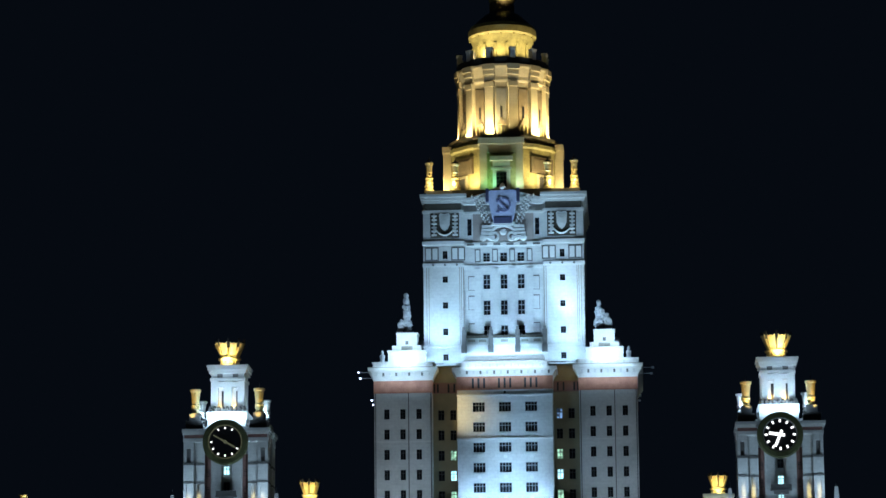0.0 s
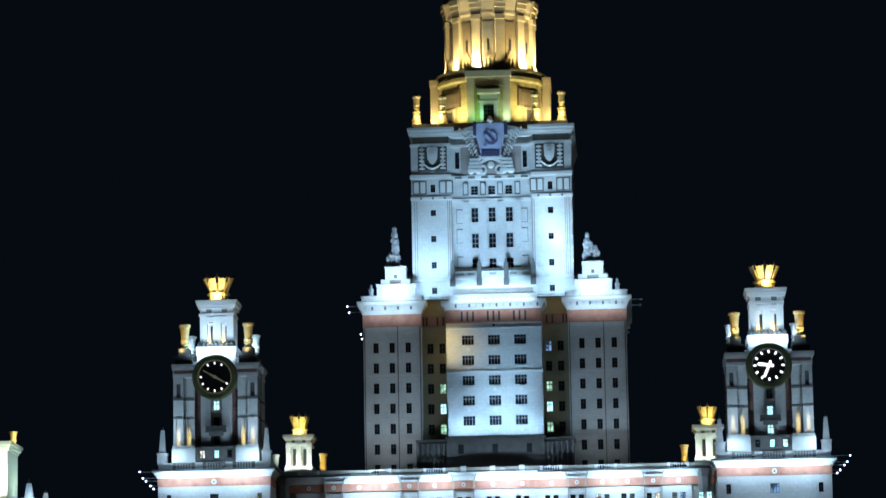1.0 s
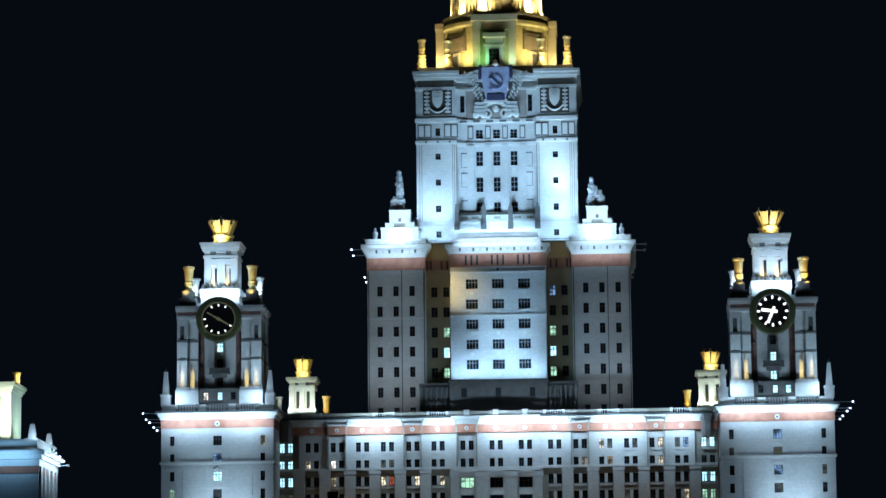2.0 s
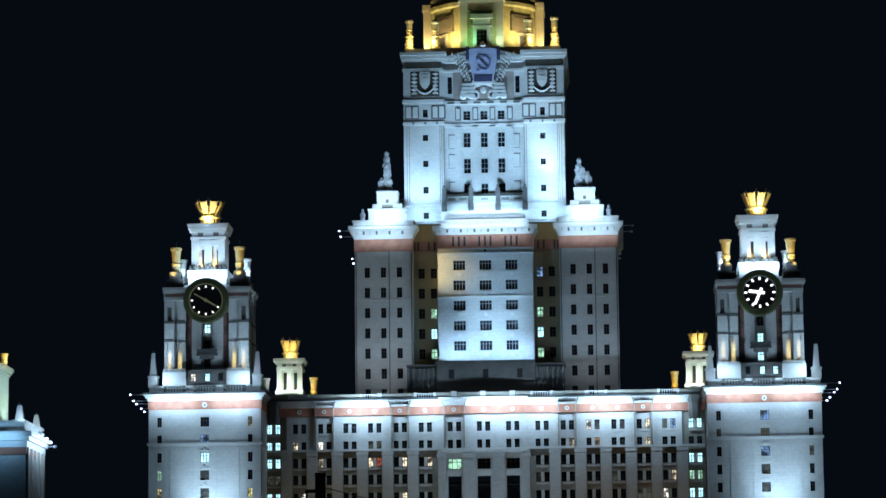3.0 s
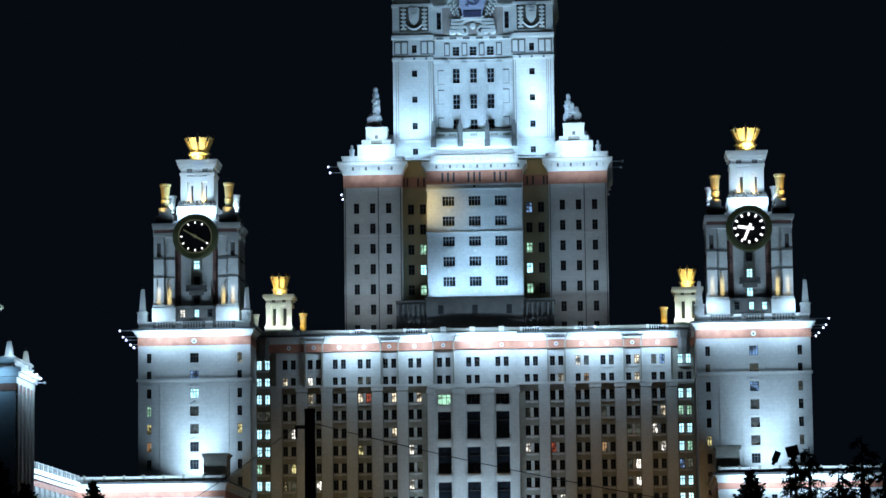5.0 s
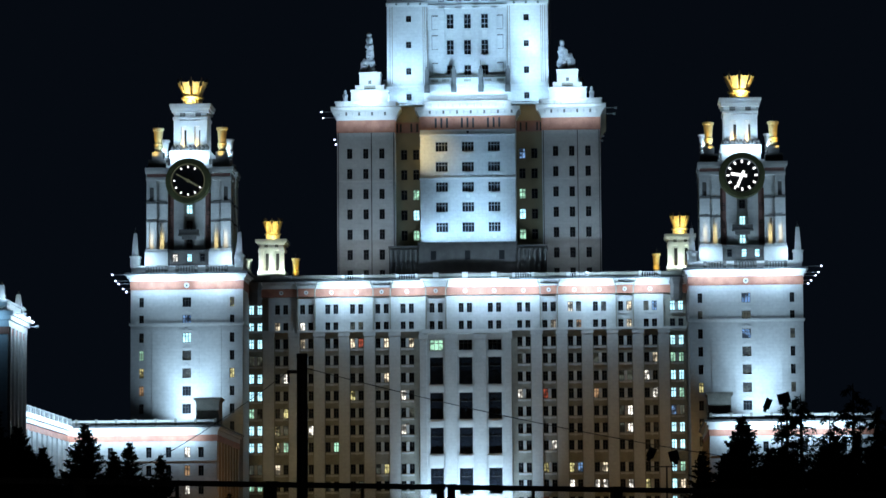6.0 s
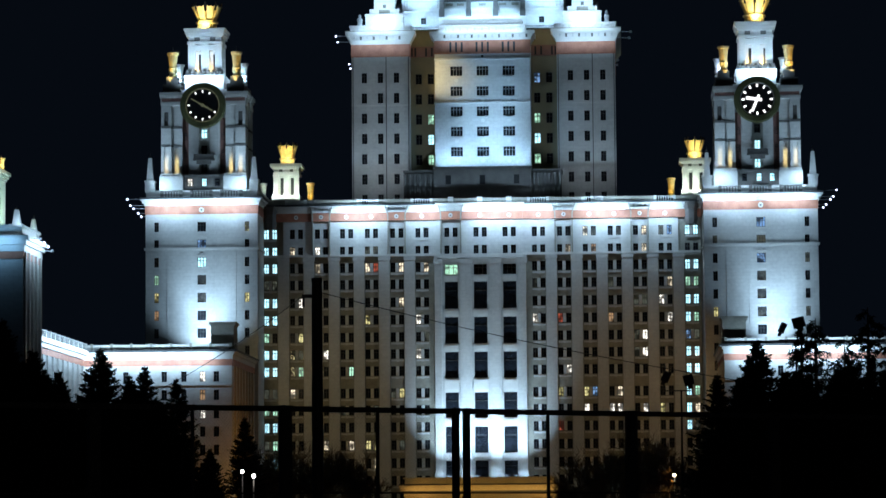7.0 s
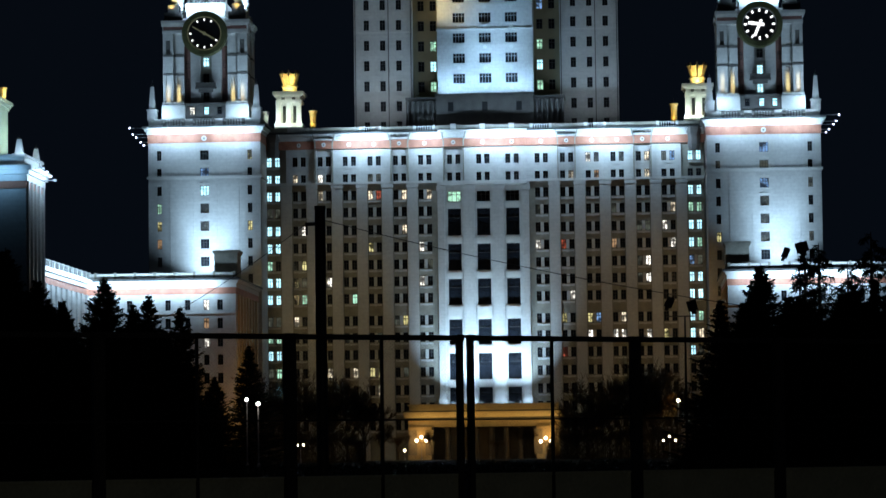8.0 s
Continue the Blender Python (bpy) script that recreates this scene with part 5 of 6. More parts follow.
    part("top_lantern", lathe(bmesh.new(), [(3.3, 199.2), (2.7, 199.8), (2.6, 201.6), (2.7, 202.3), (2.4, 203.0), (2.2, 204.5), (1.6, 208), (1.2, 214)], 16), BROWN, root, "dark reddish-brown lantern")
    part("lantern_ring", lathe(bmesh.new(), [(2.6, 202.1), (3.1, 202.5), (3.1, 203.1), (2.5, 203.4)], 16), GOLD, root, "gilded ring")
    for i in range(8):
        part("lantern_post", moved(boxes((-0.2, 0.2, -3.0, -2.5, 199.5, 201.8)), pose(0, 0, 0, 0, 0, 45 * i + 20)), BROWN, root)
    for s in (-1, 1):
        for dx, y in ((10.6, 31.6), (16.6, 32.5)):
            figured_vase((s * dx - 0.6, y, 153.55), 7.4 if dx > 12 else 6.8, 1.0)


drum()


# ---- low wings ----
def low_wing(side):
    root = thing("low_wing", (-65 if side < 0 else 66.9, -40, 0), "lower limestone wing with floodlit eaves behind spruces", "building", "low wings")
    W = 16.4
    cols = [-12.0, -9.0, -5.2, -1.2, 2.6, 6.6, 10.4, 13.2]
    rows = [32.0 - 3.7 * k for k in range(8)]
    holes = [(c - 0.55, c + 0.55, z - 1.05, z + 1.05) for c in cols for z in rows]
    bm = pierced(bmesh.new(), -W, W, 0, 34.4, 0.2, holes)
    box(bm, -W, W, 0.75, 39.9, 0, 37)
    part("wall", bm, STONE, root)
    part("red_band", bands(bmesh.new(), -W, W, 0.2, 39.7, [(34.2, 35.5, 0.1)]), RED, root, "red granite frieze band")
    part("cornice", bands(bmesh.new(), -W, W, 0.2, 39.4, [(35.5, 36.4, 0.2), (36.4, 36.9, 0.5), (36.9, 37.3, 0.9)]), TRIM, root)
    # the shadow line at the roof edge is built as a dark strip
    part("shade_line", bands(bmesh.new(), -W, W, 0.2, 39.4, [(37.0, 37.42, 0.98)]), ROOF, root, "dark edge strip, shade put into its colour")
    part("string_course", boxes((-W, W, -0.05, 0.2, 30.2, 30.5)), TRIM, root)
    part("parapet", boxes((-W, W, -0.1, 0.12, 37.42, 38.4), (-W, W, -0.16, 0.18, 38.4, 38.55)), TRIM, root)
    for i in range(9):
        x = -W + 0.3 + i * (2 * W - 0.6) / 8
        part("parapet_post", boxes((x - 0.25, x + 0.25, -0.2, 0.22, 37.42, 38.8)), DIMSTONE, root)
    e = -side * 14.3
    part("stair_head", boxes((e - 2.35, e + 2.35, 1.5, 7.5, 37.3, 42.3)), DIMSTONE, root, "plain stone stair head")
    part("stair_head_cornice", bands(bmesh.new(), e - 2.35, e + 2.35, 1.5, 7.5, [(42.3, 42.6, 0.15), (42.6, 43.1, 0.4)]), DIMSTONE, root)
    for i in range(7):
        part("side_pilaster", boxes((-side * W - 0.35, -side * W + 0.35, 4 + i * 5, 5.4 + i * 5, 0, 34.2)), BUFF, root)
    for k, c in enumerate(cols):
        for r, z in enumerate(rows):
            st = "d"
            if side < 0 and k == 6 and r < 3:
                st = "non"[r]
            if side > 0 and k == 3 and r == 6:
                st = "n"
            window(root, c, z, 1.1, 2.1, 0.6, st)


low_wing(-1)
low_wing(1)


def side_range():
    """The range that runs forward from the low wing, and the block at its end."""
    root = thing("side_range", (-81.5, -68, 0), "lower range with floodlit eaves seen at a slant", "building")
    part("wall", boxes((-8, 3, -28, 27.9, 0, 37)), STONE, root)
    part("red_band", boxes((2.9, 3.1, -28, 27.9, 34.2, 35.5)), RED, root)
    part("cornice", boxes((-8, 3.4, -28, 27.9, 35.5, 36.4), (-8, 3.9, -28, 27.9, 36.4, 37.3)), TRIM, root)
    bm = moved(balustrade(bmesh.new(), -28, 27.9, 0, 37.3, 1.5, 1.6, 5), pose(3.2, 0, 0, 0, 0, 90))
    part("railing", bm, TRIM, root)
    for i in range(10):
        y = -26 + i * 5.6
        part("pilaster", boxes((3.0, 3.4, y - 0.7, y + 0.7, 0, 34.2)), STONE, root)
    root = thing("corner_block", (-87, -115, 0), "tall side block with cold blue floodlit eaves", "building")
    part("wall", boxes((-14, 10.5, -3, 15, 0, 52)), STONE, root)
    for i in range(5):
        part("side_pilaster", boxes((10.4, 10.9, -2.4 + i * 3.7, -1.2 + i * 3.7, 0, 51)), STONE, root)
    part("red_band", bands(bmesh.new(), -14, 10.5, -3, 15, [(49.7, 51.0, 0.12)]), RED, root, "red granite frieze band")
    part("cornice", bands(bmesh.new(), -14, 10.5, -3, 15, [(51, 52.2, 0.2), (52.2, 53.0, 0.6), (53.0, 53.8, 1.1)]), TRIM, root)
    part("parapet", bands(bmesh.new(), -14, 10.5, -3, 15, [(53.8, 55.4, -0.3), (55.4, 55.8, 0.0)]), TRIM, root)
    part("lantern", boxes((-14, 4.4, 1, 10, 55.0, 64.3), (3.2, 4.7, 0.7, 10.3, 55.0, 64.3)), TRIM, root)
    part("lantern_cornice", bands(bmesh.new(), -14, 4.4, 1, 10, [(64.3, 64.9, 0.3), (64.9, 65.4, 0.55), (65.4, 65.9, 0.85), (65.9, 66.5, 1.15)]), TRIM, root)
    for x in (0.2, 2.3):
        part("lantern_slot", boxes((x - 0.45, x + 0.45, 0.94, 1.0, 56.4, 64.0)), DARKSTONE, root)
    vase((-82.2, -109.5, 66.5), 2.3, 0.7, GOLD, "gilded vase finial on the side block")
    obelisk((-78.0, -116, 54.8), 4.6, 0.75)
    obelisk((-77.4, -103, 54.8), 4.0, 0.65)
    for i in range(4):
        floodlight((-76.6, -116 + i * 4, 53.4 - 0.4 * i), (1, 0, 0), 2.8, i in (1, 2))


side_range()


# ---- forecourt lamps ----
def street_lamp(at, h, mat, globes=1, r=0.33):
    root = thing("street_lamp", at, "thin post lamp with a glowing globe" if globes == 1 else "lamp post with a cluster of glowing globes", "lamp", "street lamps")
    part("post", lathe(bmesh.new(), [(0.2, 0), (0.2, 0.6), (0.09, 0.8), (0.07, h)], 8), GALV, root)
    for i in range(globes):
        dx = (i - (globes - 1) / 2) * 1.05
        dz = 0.7 if globes == 3 and i == 1 else 0
        if globes > 1:
            part("arm", boxes((min(0, dx) - 0.03, max(0, dx) + 0.03, -0.03, 0.03, h - 0.1, h)), STEEL, root)
        part("globe", lathe(bmesh.new(), [(r * 0.3, h + dz), (r * 0.85, h + dz + r * 0.5), (r, h + dz + r), (r * 0.85, h + dz + r * 1.5), (r * 0.3, h + dz + r * 1.95)], 12, dx, 0), mat, root, smooth=True)


# the first post is unseen, added behind the camera to carry the fill lamp
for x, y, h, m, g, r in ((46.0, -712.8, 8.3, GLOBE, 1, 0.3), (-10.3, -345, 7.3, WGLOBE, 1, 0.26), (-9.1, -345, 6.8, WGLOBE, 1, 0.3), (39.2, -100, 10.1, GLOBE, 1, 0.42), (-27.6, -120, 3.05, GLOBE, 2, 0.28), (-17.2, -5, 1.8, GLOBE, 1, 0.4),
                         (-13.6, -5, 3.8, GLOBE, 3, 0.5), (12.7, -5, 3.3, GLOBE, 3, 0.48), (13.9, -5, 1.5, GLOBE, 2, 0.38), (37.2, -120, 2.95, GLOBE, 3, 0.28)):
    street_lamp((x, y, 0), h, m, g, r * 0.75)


# ---- trees ----
def spruce(name_label, h, width, seed, sparse=1.0, droop=0.35):
    """A conifer: a tapered trunk with limbs, and a crown of many small sprays."""
    pick = random.Random(seed)
    root = thing("spruce", (0, 0, 0), name_label, "tree", "dark conifers")
    bm = lathe(bmesh.new(), [(0.28, 0), (0.2, h * 0.4), (0.03, h)], 8)
    sprays = bmesh.new()
    z = h * 0.05
    while z < h * 0.985:
        u = z / h
        reach = width * (1 - u) ** 0.95 + 0.1
        for _ in range(max(4, int(6 * sparse))):
            a = pick.uniform(0, math.tau)
            length = reach * pick.uniform(0.55, 1.12) * (1.25 if pick.random() < 0.12 else 1.0)
            out, side = Vector((math.cos(a), math.sin(a), 0)), Vector((-math.sin(a), math.cos(a), 0))
            foot = Vector((0, 0, min(h * 0.985, z + pick.uniform(-0.25, 0.25))))
            lift = 0.5 * u - droop + pick.uniform(-0.12, 0.12)
            # the bough sinks, then its tip turns up
            spine = [foot + out * length * f + Vector((0, 0, length * (lift * f + 0.22 * f * f * f))) for f in (0.0, 0.4, 0.75, 1.0)]
            last = None
            for p, r in zip(spine, (0.05, 0.035, 0.02, 0.008)):
                row = [bm.verts.new(p + side * r), bm.verts.new(p - side * r), bm.verts.new(p + Vector((0, 0, 1.5 * r)))]
                if last:
                    for k in range(3):
                        bm.faces.new((last[k], last[(k + 1) % 3], row[(k + 1) % 3], row[k]))
                last = row
            for _ in range(max(5, int(length * 8 * sparse))):
                f = pick.uniform(0.08, 1.0) ** 0.8
                k = min(2, int(f * 3))
                c = spine[k].lerp(spine[k + 1], f * 3 - k)
                d = (side * pick.choice((-1, 1)) * pick.uniform(0.3, 1.0) + out * pick.uniform(0.2, 0.9) + Vector((0, 0, pick.uniform(-0.75, 0.15)))).normalized()
                d *= pick.uniform(0.22, 0.6) * (1.15 - 0.6 * f) * min(1.0, 0.45 + length * 0.4)
                w = Vector((0, 0, 1)).cross(d).normalized() * 0.07 + Vector((0, 0, 0.05))
                sprays.faces.new([sprays.verts.new(p) for p in (c - w, c + w, c + d)])
        z += pick.uniform(0.25, 0.42) * (1.15 - 0.6 * u)
    part("trunk", bm, BARK, root)
    tagged(part("crown", sprays, NEEDLES, root), kind="stuff")
    return root


def pine(label, h, width, seed):
    """A thin open pine: a bare trunk with single uneven boughs that carry hanging tufts."""
    pick = random.Random(seed)
    root = thing("pine", (0, 0, 0), label, "tree", "dark conifers")
    bm = lathe(bmesh.new(), [(0.3, 0), (0.24, h * 0.5), (0.13, h * 0.85), (0.03, h)], 8)
    tufts = bmesh.new()
    for i in range(64):
        u = 0.3 + 0.69 * (i + pick.random()) / 64
        a = pick.uniform(0, math.tau)
        length = width * (1.05 - u) ** 0.5 * pick.uniform(0.4, 1.15)
        out, side = Vector((math.cos(a), math.sin(a), 0)), Vector((-math.sin(a), math.cos(a), 0))
        foot = Vector((0, 0, u * h))
        rise = pick.uniform(-0.15, 0.3)
        spine = [foot + out * length * f + Vector((0, 0, length * (rise * f - 0.25 * f * f))) for f in (0, 0.35, 0.7, 1.0)]
        last = None
        for p, r in zip(spine, (0.07, 0.05, 0.035, 0.012)):
            row = [bm.verts.new(p + side * r), bm.verts.new(p - side * r), bm.verts.new(p + Vector((0, 0, 1.6 * r)))]
            if last:
                for k in range(3):
                    bm.faces.new((last[k], last[(k + 1) % 3], row[(k + 1) % 3], row[k]))
            last = row
        for _ in range(int(46 * length)):
            f = pick.uniform(0.25, 1.0)
            k = min(2, int(f * 3))
            c = spine[k].lerp(spine[k + 1], f * 3 - k) + side * pick.gauss(0, 0.16) + Vector((0, 0, pick.uniform(-0.3, 0.08)))
            d = (out * pick.uniform(-0.2, 0.5) + side * pick.uniform(-0.5, 0.5) + Vector((0, 0, pick.uniform(-0.7, 0.25)))).normalized() * pick.uniform(0.2, 0.5)
            w = d.orthogonal().normalized() * 0.075
            tufts.faces.new([tufts.verts.new(p) for p in (c - w, c + w, c + d)])
    part("trunk", bm, BARK, root)
    tagged(part("crown", tufts, NEEDLES, root), kind="stuff")
    return root


def bare_tree(h, seed, label):
    """A leafless tree of forking twigs."""
    pick = random.Random(seed)
    root = thing("bare_tree", (0, 0, 0), label, "tree", "leafless trees")
    trunk, twigs = bmesh.new(), bmesh.new()

    def limb(bm, a, b, r0, r1):
        d = (b - a).normalized()
        u = d.orthogonal().normalized()
        v = d.cross(u)
        lo = [bm.verts.new(a + (u * math.cos(k * 2.094) + v * math.sin(k * 2.094)) * r0) for k in range(3)]
        hi = [bm.verts.new(b + (u * math.cos(k * 2.094) + v * math.sin(k * 2.094)) * r1) for k in range(3)]
        for k in range(3):
            bm.faces.new((lo[k], lo[(k + 1) % 3], hi[(k + 1) % 3], hi[k]))

    def grow(a, d, length, r, depth):
        b = a + d * length
        limb(trunk if depth > 4 else twigs, a, b, r, r * 0.7)
        if depth:
            for _ in range(pick.choice((2, 3, 3, 3))):
                e = (d + Vector((pick.uniform(-0.8, 0.8), pick.uniform(-0.8, 0.8), pick.uniform(-0.1, 0.6)))).normalized()
                grow(b, e, length * pick.uniform(0.66, 0.95), max(0.03, r * 0.62), depth - 1)
    grow(Vector((0, 0, 0)), Vector((0, 0, 1)), h * 0.17, h * 0.015, 7)
    part("trunk", trunk, TWIG, root)
    tagged(part("twig_crown", twigs, TWIG, root), kind="stuff")
    return root


def plant(kind, x, y, size, turn):
    ob = copy_thing(kind, pose(x, y, 0, 0, 0, turn))
    ob.scale = (size, size, size)
    return ob


# three conifers to copy from; the first of each kind stands in the row itself
fat = spruce("broad dense spruce, black against the floodlit wing", 15.0, 5.9, 3, 2.6)
slim = spruce("slender spruce with a ragged pointed top", 14.5, 4.8, 8, 2.2)
thin = pine("sparse pine with open ragged boughs", 17.6, 3.4, 14)
fat.location, slim.location, thin.location = (-13.1, -420, 0), (-9.3, -421, 0), (44.3, -420, 0)
slim.scale = (1.03, 1.03, 1.03)
fat.scale = (1.1, 1.1, 1.1)
for k, x, y, size, turn in ((fat, -20.5, -424, 1.25, 40), (fat, -17.6, -414, 1.0, 100), (fat, -18.9, -419, 1.1, 260), (slim, -11.0, -418, 0.99, 70), (slim, -6.8, -420, 0.96, 150), (fat, -7.2, -424, 0.72, 210), (fat, -14.5, -426, 0.78, 300),
                           (slim, -11.8, -330, 0.95, 250), (fat, 40.7, -420, 1.11, 20), (slim, 37.4, -421, 0.95, 200), (fat, 39.2, -417, 0.84, 130), (fat, 48.2, -421, 1.0, 75), (thin, 51.6, -420, 0.98, 160),
                           (thin, 45.5, -419, 1.04, 20), (fat, 43.6, -426, 0.82, 260), (fat, 52.5, -425, 0.95, 310), (fat, -22.5, -416, 1.05, 10), (fat, 37.3, -424, 0.62, 70),
                           (fat, -10.5, -428, 0.8, 33), (fat, -5.2, -428, 0.6, 66), (fat, -18.6, -428, 0.95, 99), (fat, 46.2, -429, 0.8, 12), (fat, 50.2, -429, 0.85, 45), (fat, 41.5, -414, 0.75, 190), (fat, -12.6, -412, 0.7, 222), (fat, -8.4, -412, 0.62, 15), (fat, -16.0, -421, 0.9, 140), (fat, -23.5, -423, 1.22, 200), (fat, -4.4, -417, 0.55, 120), (fat, -11.6, -415, 0.68, 310),
                           (fat, 39.4, -423, 0.72, 80), (fat, 45.0, -416, 0.76, 330), (fat, 49.8, -415, 0.8, 145), (fat, 53.5, -419, 1.0, 215), (fat, 42.6, -421, 0.8, 275), (fat, 37.6, -416, 0.6, 5), (fat, -19.2, -431, 1.18, 60), (fat, -24.5, -430, 1.3, 170), (thin, 49.6, -421, 1.08, 80), (thin, 53.4, -418, 0.95, 240), (fat, -15.4, -408, 0.8, 95), (fat, -15.2, -432, 0.88, 12), (fat, -12.0, -431, 0.86, 77), (fat, -9.0, -432, 0.84, 144), (fat, -6.6, -431, 0.78, 205),
                           (fat, 39.0, -431, 0.88, 33), (fat, 39.6, -430, 0.92, 160), (fat, 43.2, -431, 0.9, 222), (fat, 47.0, -431, 0.92, 300), (slim, -16.4, -427, 1.0, 123), (fat, 42.8, -423, 0.93, 52), (fat, 44.4, -425, 0.9, 111), (fat, 46.8, -424, 0.94, 290), (slim, 49.3, -426, 0.97, 18), (thin, 47.6, -422, 0.94, 60), (fat, 51.0, -427, 0.96, 130)):
    plant(k, x, y, size, turn)
elm = bare_tree(13.5, 21, "leafless tree before the facade, faintly lit")
lime = bare_tree(11.0, 34, "leafless lime tree before the facade")
elm.location, lime.location = (-24.5, -60, 0), (26.5, -60, 0)
elm.scale = lime.scale = (1.4, 1.4, 1.4)
for k, x, y, size, turn in ((elm, -30.5, -55, 0.9, 80), (lime, -20.5, -66, 1.0, 140), (lime, -33.5, -64, 1.05, 10), (elm, 22.0, -62, 0.85, 220), (elm, 31.0, -58, 1.0, 300), (lime, 35.8, -63, 1.15, 95), (lime, 18.0, -40, 0.7, 30),
                           (lime, -16.2, -38, 0.62, 260), (elm, 37.0, -50, 0.85, 170), (lime, 3.6, -36, 0.5, 75),
                           (elm, -27.5, -70, 1.05, 190), (lime, -22.2, -52, 0.9, 20), (lime, -37.0, -58, 0.9, 330), (elm, -18.2, -58, 0.7, 110), (elm, 28.6, -66, 1.0, 45), (lime, 33.4, -52, 1.0, 15), (elm, 24.0, -54, 0.75, 130), (lime, 20.2, -64, 0.8, 280), (elm, 34.6, -70, 1.1, 200),
                           (elm, -33.0, -76, 1.1, 250), (elm, -20.0, -74, 0.95, 310), (lime, -25.8, -80, 1.1, 65), (elm, 22.6, -76, 0.95, 25), (elm, 31.6, -78, 1.15, 115), (lime, 26.6, -84, 1.1, 235), (elm, -38.5, -72, 1.0, 145), (elm, 38.6, -74, 1.0, 345), (lime, -9.0, -44, 0.7, 15), (lime, 9.5, -46, 0.75, 160)):
    plant(k, x, y, size * (1.42 if abs(x) > 19 else 1.0), turn)
# low saplings under the tall trees
for s in (-1, 1):
    for i in range(10):
        plant(lime, s * (19.5 + 2.1 * i), -92 - 3 * (i % 3), 0.55 + 0.09 * (i % 3), 37 * i + 90 * s)


# ---- sports ground fence, pole and floodlight masts ----
def fence():
    root = thing("sports_fence", (23.4, -622, 0), "dark steel fence with a low concrete panel base", "fence")
    d = Vector((6.3, 4.4, 0)).normalized()
    turn = math.degrees(math.atan2(d.y, d.x))

    def along(u, z=0):
        return pose(d.x * u, d.y * u, z, 0, 0, turn)
    posts = [-7.7, -3.85, 0.0, 3.66, 3.9, 7.7, 11.2, 14.8]
    for i, u in enumerate(posts):
        w = 0.05 if u in (3.66, 3.9) else 0.11
        part("post", moved(boxes((-w, w, -0.06, 0.06, 0, 3.84), (-w - 0.02, w + 0.02, -0.08, 0.08, 3.84, 3.9)), along(u)), STEEL, root)
    for u in (1.95, 5.75, -1.9):
        part("thin_post", moved(boxes((-0.025, 0.025, -0.025, 0.025, 0, 3.82)), along(u)), STEEL, root)
    for u0, u1 in ((-11.0, 3.74), (3.88, 18.0)):
        part("top_rail", moved(boxes((u0, u1, -0.05, 0.05, 3.79, 3.89)), along(0)), STEEL, root)
    part("middle_rail", moved(boxes((-11.0, 18.0, -0.015, 0.015, 2.29, 2.32)), along(0)), STEEL, root)
    net = bmesh.new()
    for k in range(-42, 420):
        for sgn in (-1, 1):
            u, run = -11.0 + 0.07 * k, 2.5
            ends = ((u, 1.29), (u + run, 3.79)) if sgn > 0 else ((u, 3.79), (u + run, 1.29))
            (p0, z0), (p1, z1) = ends
            if p0 < -11.0:
                z0 += (z1 - z0) * (-11.0 - p0) / run
                p0 = -11.0
            if p1 > 18.0:
                z1 -= (z1 - z0) * (p1 - 18.0) / (p1 - p0)
                p1 = 18.0
            if p1 - p0 < 0.05:
                continue
            w = 0.0013
            q = [net.verts.new(v) for v in ((p0 - w, 0.0, z0), (p0 + w, 0.0, z0), (p0, 0.004, z0), (p1 - w, 0.0, z1), (p1 + w, 0.0, z1), (p1, 0.004, z1))]
            for e in range(3):
                g = (e + 1) % 3
                net.faces.new((q[e], q[g], q[3 + g], q[3 + e]))
    tagged(part("chain_link", moved(net, along(0)), STEEL, root, "fine dark wire netting"), kind="stuff")
    for u0, u1 in zip([-11.4, -7.7, -3.85, 0.0, 3.81, 7.7, 11.2, 14.8], [-7.7, -3.85, 0.0, 3.81, 7.7, 11.2, 14.8, 18.4]):
        part("base_panel", moved(boxes((u0 + 0.13, u1 - 0.13, 0.02, 0.1, 0, 1.24), (u0 + 0.13, u1 - 0.13, 0.0, 0.12, 1.24, 1.29)), along(0)), CONCRETE, root, "dim concrete panel")


fence()


def utility_pole():
    root = thing("utility_pole", (20.95, -590, 0), "black utility pole silhouetted before the facade", "pole")
    part("post", lathe(bmesh.new(), [(0.17, 0), (0.15, 8.6), (0.16, 8.62), (0.16, 8.72)], 12), STEEL, root)
    part("bracket", boxes((-0.42, 0.0, -0.05, 0.05, 8.16, 8.26), (-0.42, -0.36, -0.05, 0.05, 7.9, 8.26)), STEEL, root)
    for a, b, sag in (((-0.4, 0, 8.22), (-11.0, 30, 6.0), 0.35), ((0.15, 0, 8.3), (16.0, 6, 5.4), 0.3)):
        bm = bmesh.new()
        a, b = Vector(a), Vector(b)
        last = None
        for i in range(25):
            t = i / 24
            c = a.lerp(b, t) - Vector((0, 0, 4 * sag * t * (1 - t)))
            row = [bm.verts.new(c + Vector((0, 0.014 * math.cos(k * 2.094), 0.014 * math.sin(k * 2.094)))) for k in range(3)]
            if last:
                for k in range(3):
                    bm.faces.new((last[k], last[(k + 1) % 3], row[(k + 1) % 3], row[k]))
            last = row
        part("cable", bm, STEEL, root)


utility_pole()


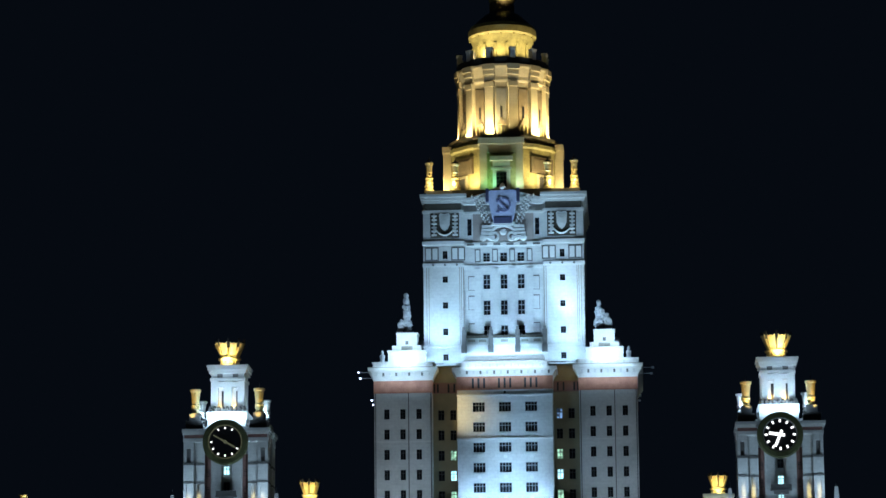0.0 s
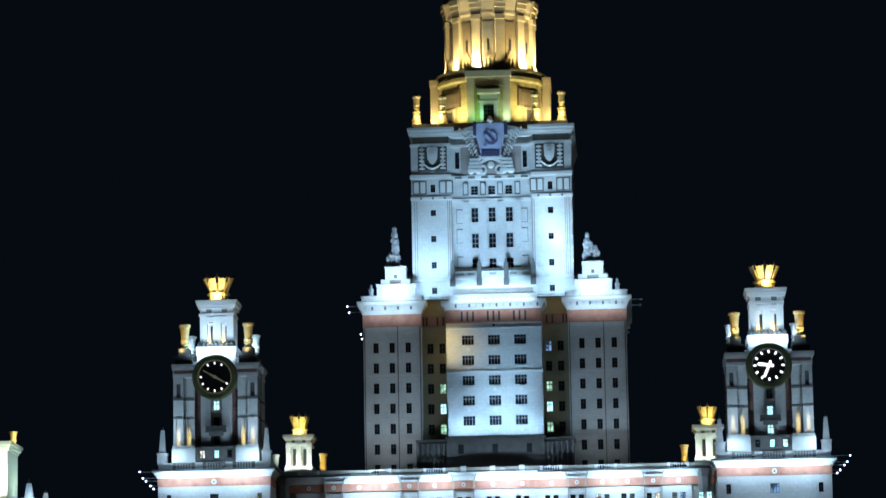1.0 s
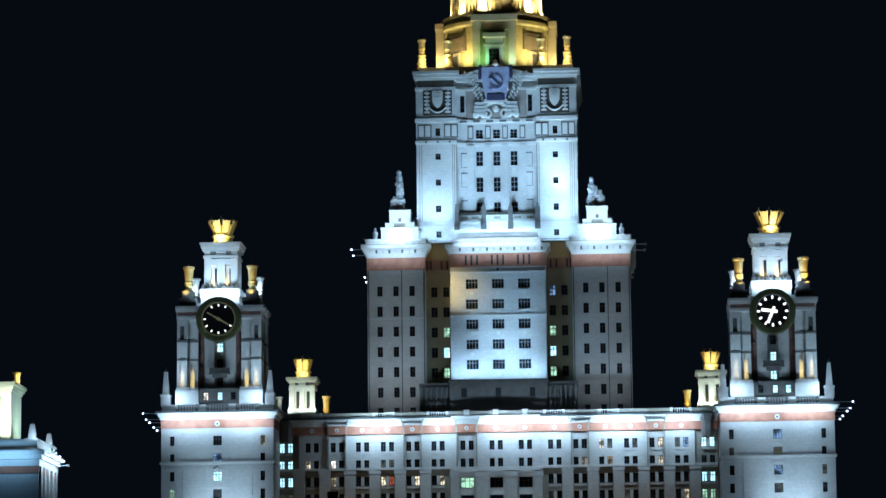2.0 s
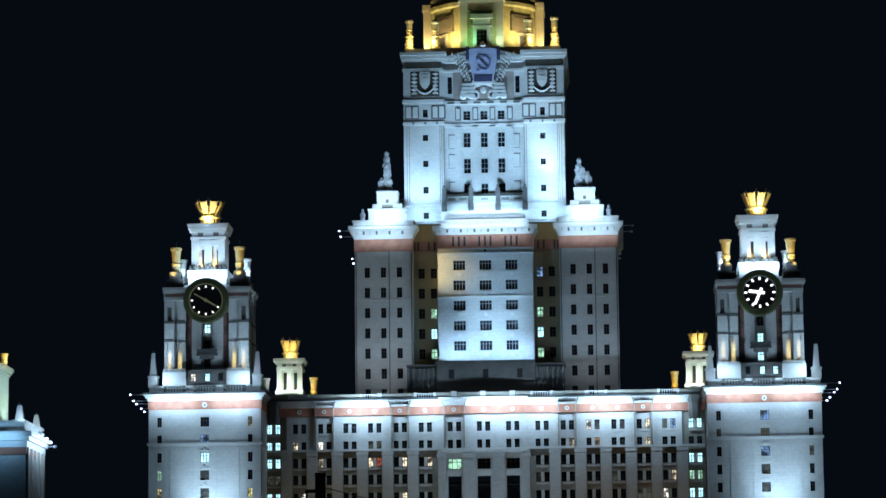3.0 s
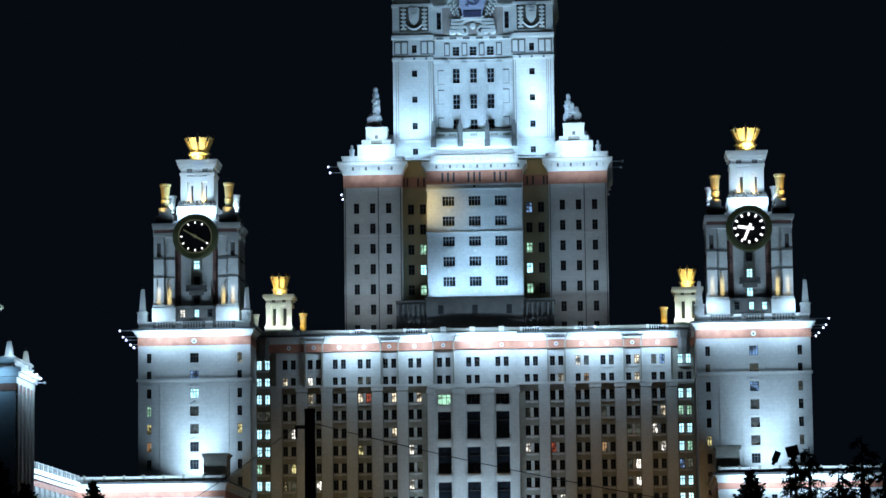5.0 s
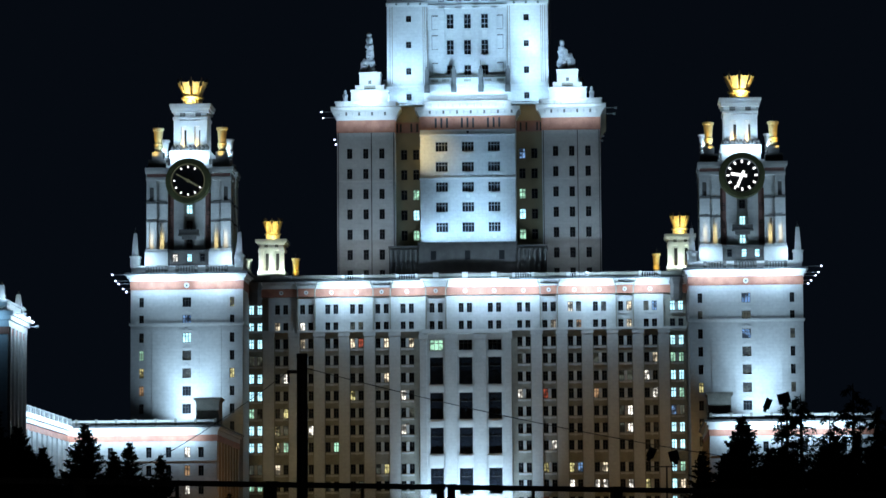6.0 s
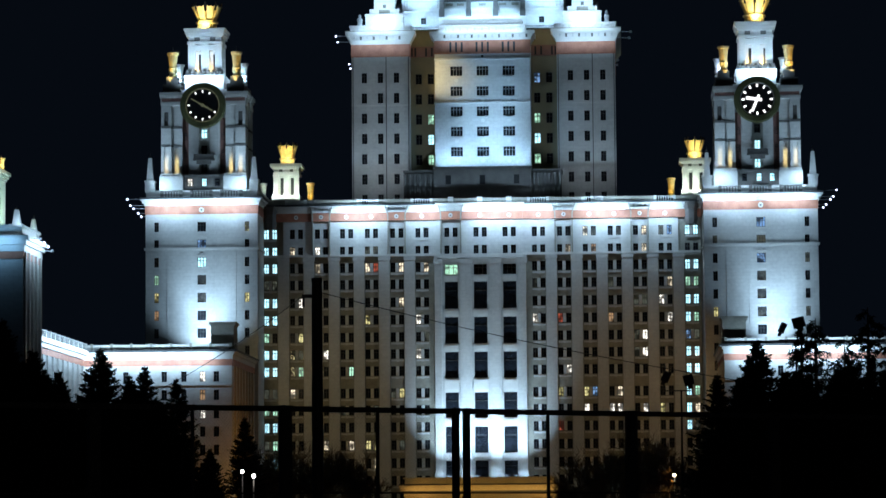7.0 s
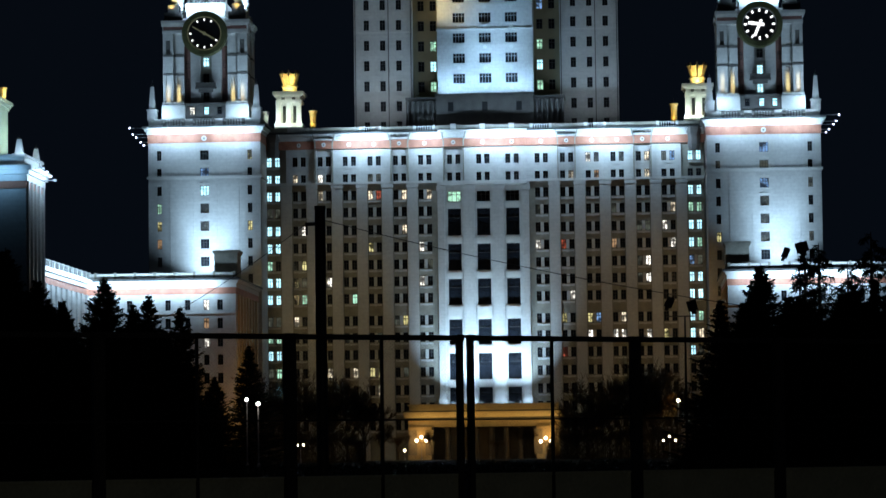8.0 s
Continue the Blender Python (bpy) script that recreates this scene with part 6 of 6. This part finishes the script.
def mast(at, h, heads, label):
    root = thing("floodlight_mast", at, label, "mast", "sports ground masts")
    part("pole", lathe(bmesh.new(), [(0.14, 0), (0.07, h)], 10), STEEL, root)
    xs = [x for x, z, w in heads]
    part("crossbar", boxes((min(xs) - 0.1, max(xs) + 0.1, -0.05, 0.05, h - 0.1, h)), STEEL, root)
    for x, z, w in heads:
        part("lamp_head", moved(boxes((-w, w, -0.2, 0.25, 0, 0.85), (-w * 0.5, w * 0.5, -0.1, 0.15, -0.3, 0)), pose(x, 0, h + z, 0, 24 if x < 0 else -14, 0)), STEEL, root)


mast((34.5, -420, 0), 12.5, ((-1.4, 0.7, 0.32), (0.7, 0.4, 0.4)), "unlit sports ground floodlight mast")
mast((43.9, -419, 0), 16.6, ((-1.25, 0.55, 0.26), (0.35, 0.95, 0.5)), "unlit floodlight mast among the trees")


# ---- leafless thickets and a low hedge before the forecourt ----
# added hedge that hides the lit ground, placed to fit the camera's view
def hedge():
    pick = random.Random(77)
    bm = bmesh.new()
    for _ in range(20000):
        x, z = pick.uniform(-22, 78), pick.random() ** 0.6 * 1.15
        c = Vector((x, -520 + pick.uniform(-0.5, 0.5), z * (0.95 + 0.12 * noise.noise(Vector((x * 0.5, 0, 0))))))
        u = Vector((pick.uniform(-1, 1), pick.uniform(-1, 1), pick.uniform(-1, 1))).normalized() * 0.17
        v = Vector((pick.uniform(-1, 1), pick.uniform(-1, 1), pick.uniform(-1, 1))).normalized() * 0.17
        bm.faces.new([bm.verts.new(p) for p in (c, c + u, c + v)])
    ob = new("hedge", mesh("hedge", bm, NEEDLES))
    tagged(ob, "low dark hedge, added to cover the lit ground", "hedge", kind="stuff")


hedge()


def thicket(x0, x1, seed):
    """A dense leafless shrubbery whose twigs thin out towards an uneven top."""
    pick = random.Random(seed)
    bm = bmesh.new()
    for _ in range(11000):
        x = pick.uniform(x0, x1)
        edge = min(1.0, (x - x0) / 4 + 0.25, (x1 - x) / 4 + 0.25)
        top = edge * (7.2 + 2.6 * noise.noise(Vector((x * 0.22, seed, 0))) + 1.4 * noise.noise(Vector((x * 0.9, seed, 3))))
        z = top * pick.random() ** 1.25
        c = Vector((x, -112 + pick.uniform(-3, 3), z))
        d = Vector((pick.gauss(0, 0.5), pick.gauss(0, 0.5), pick.uniform(0.3, 1.0))).normalized() * pick.uniform(0.5, 1.3)
        w = Vector((d.z, 0, -d.x)).normalized() * pick.uniform(0.018, 0.05)
        bm.faces.new([bm.verts.new(p) for p in (c - w, c + w, c + d)])
    tagged(new("thicket", mesh("thicket", bm, TWIG)), "dense dark leafless shrubbery before the facade", "shrubs", kind="stuff")


thicket(-47, -17, 5)
thicket(15.5, 47, 6)
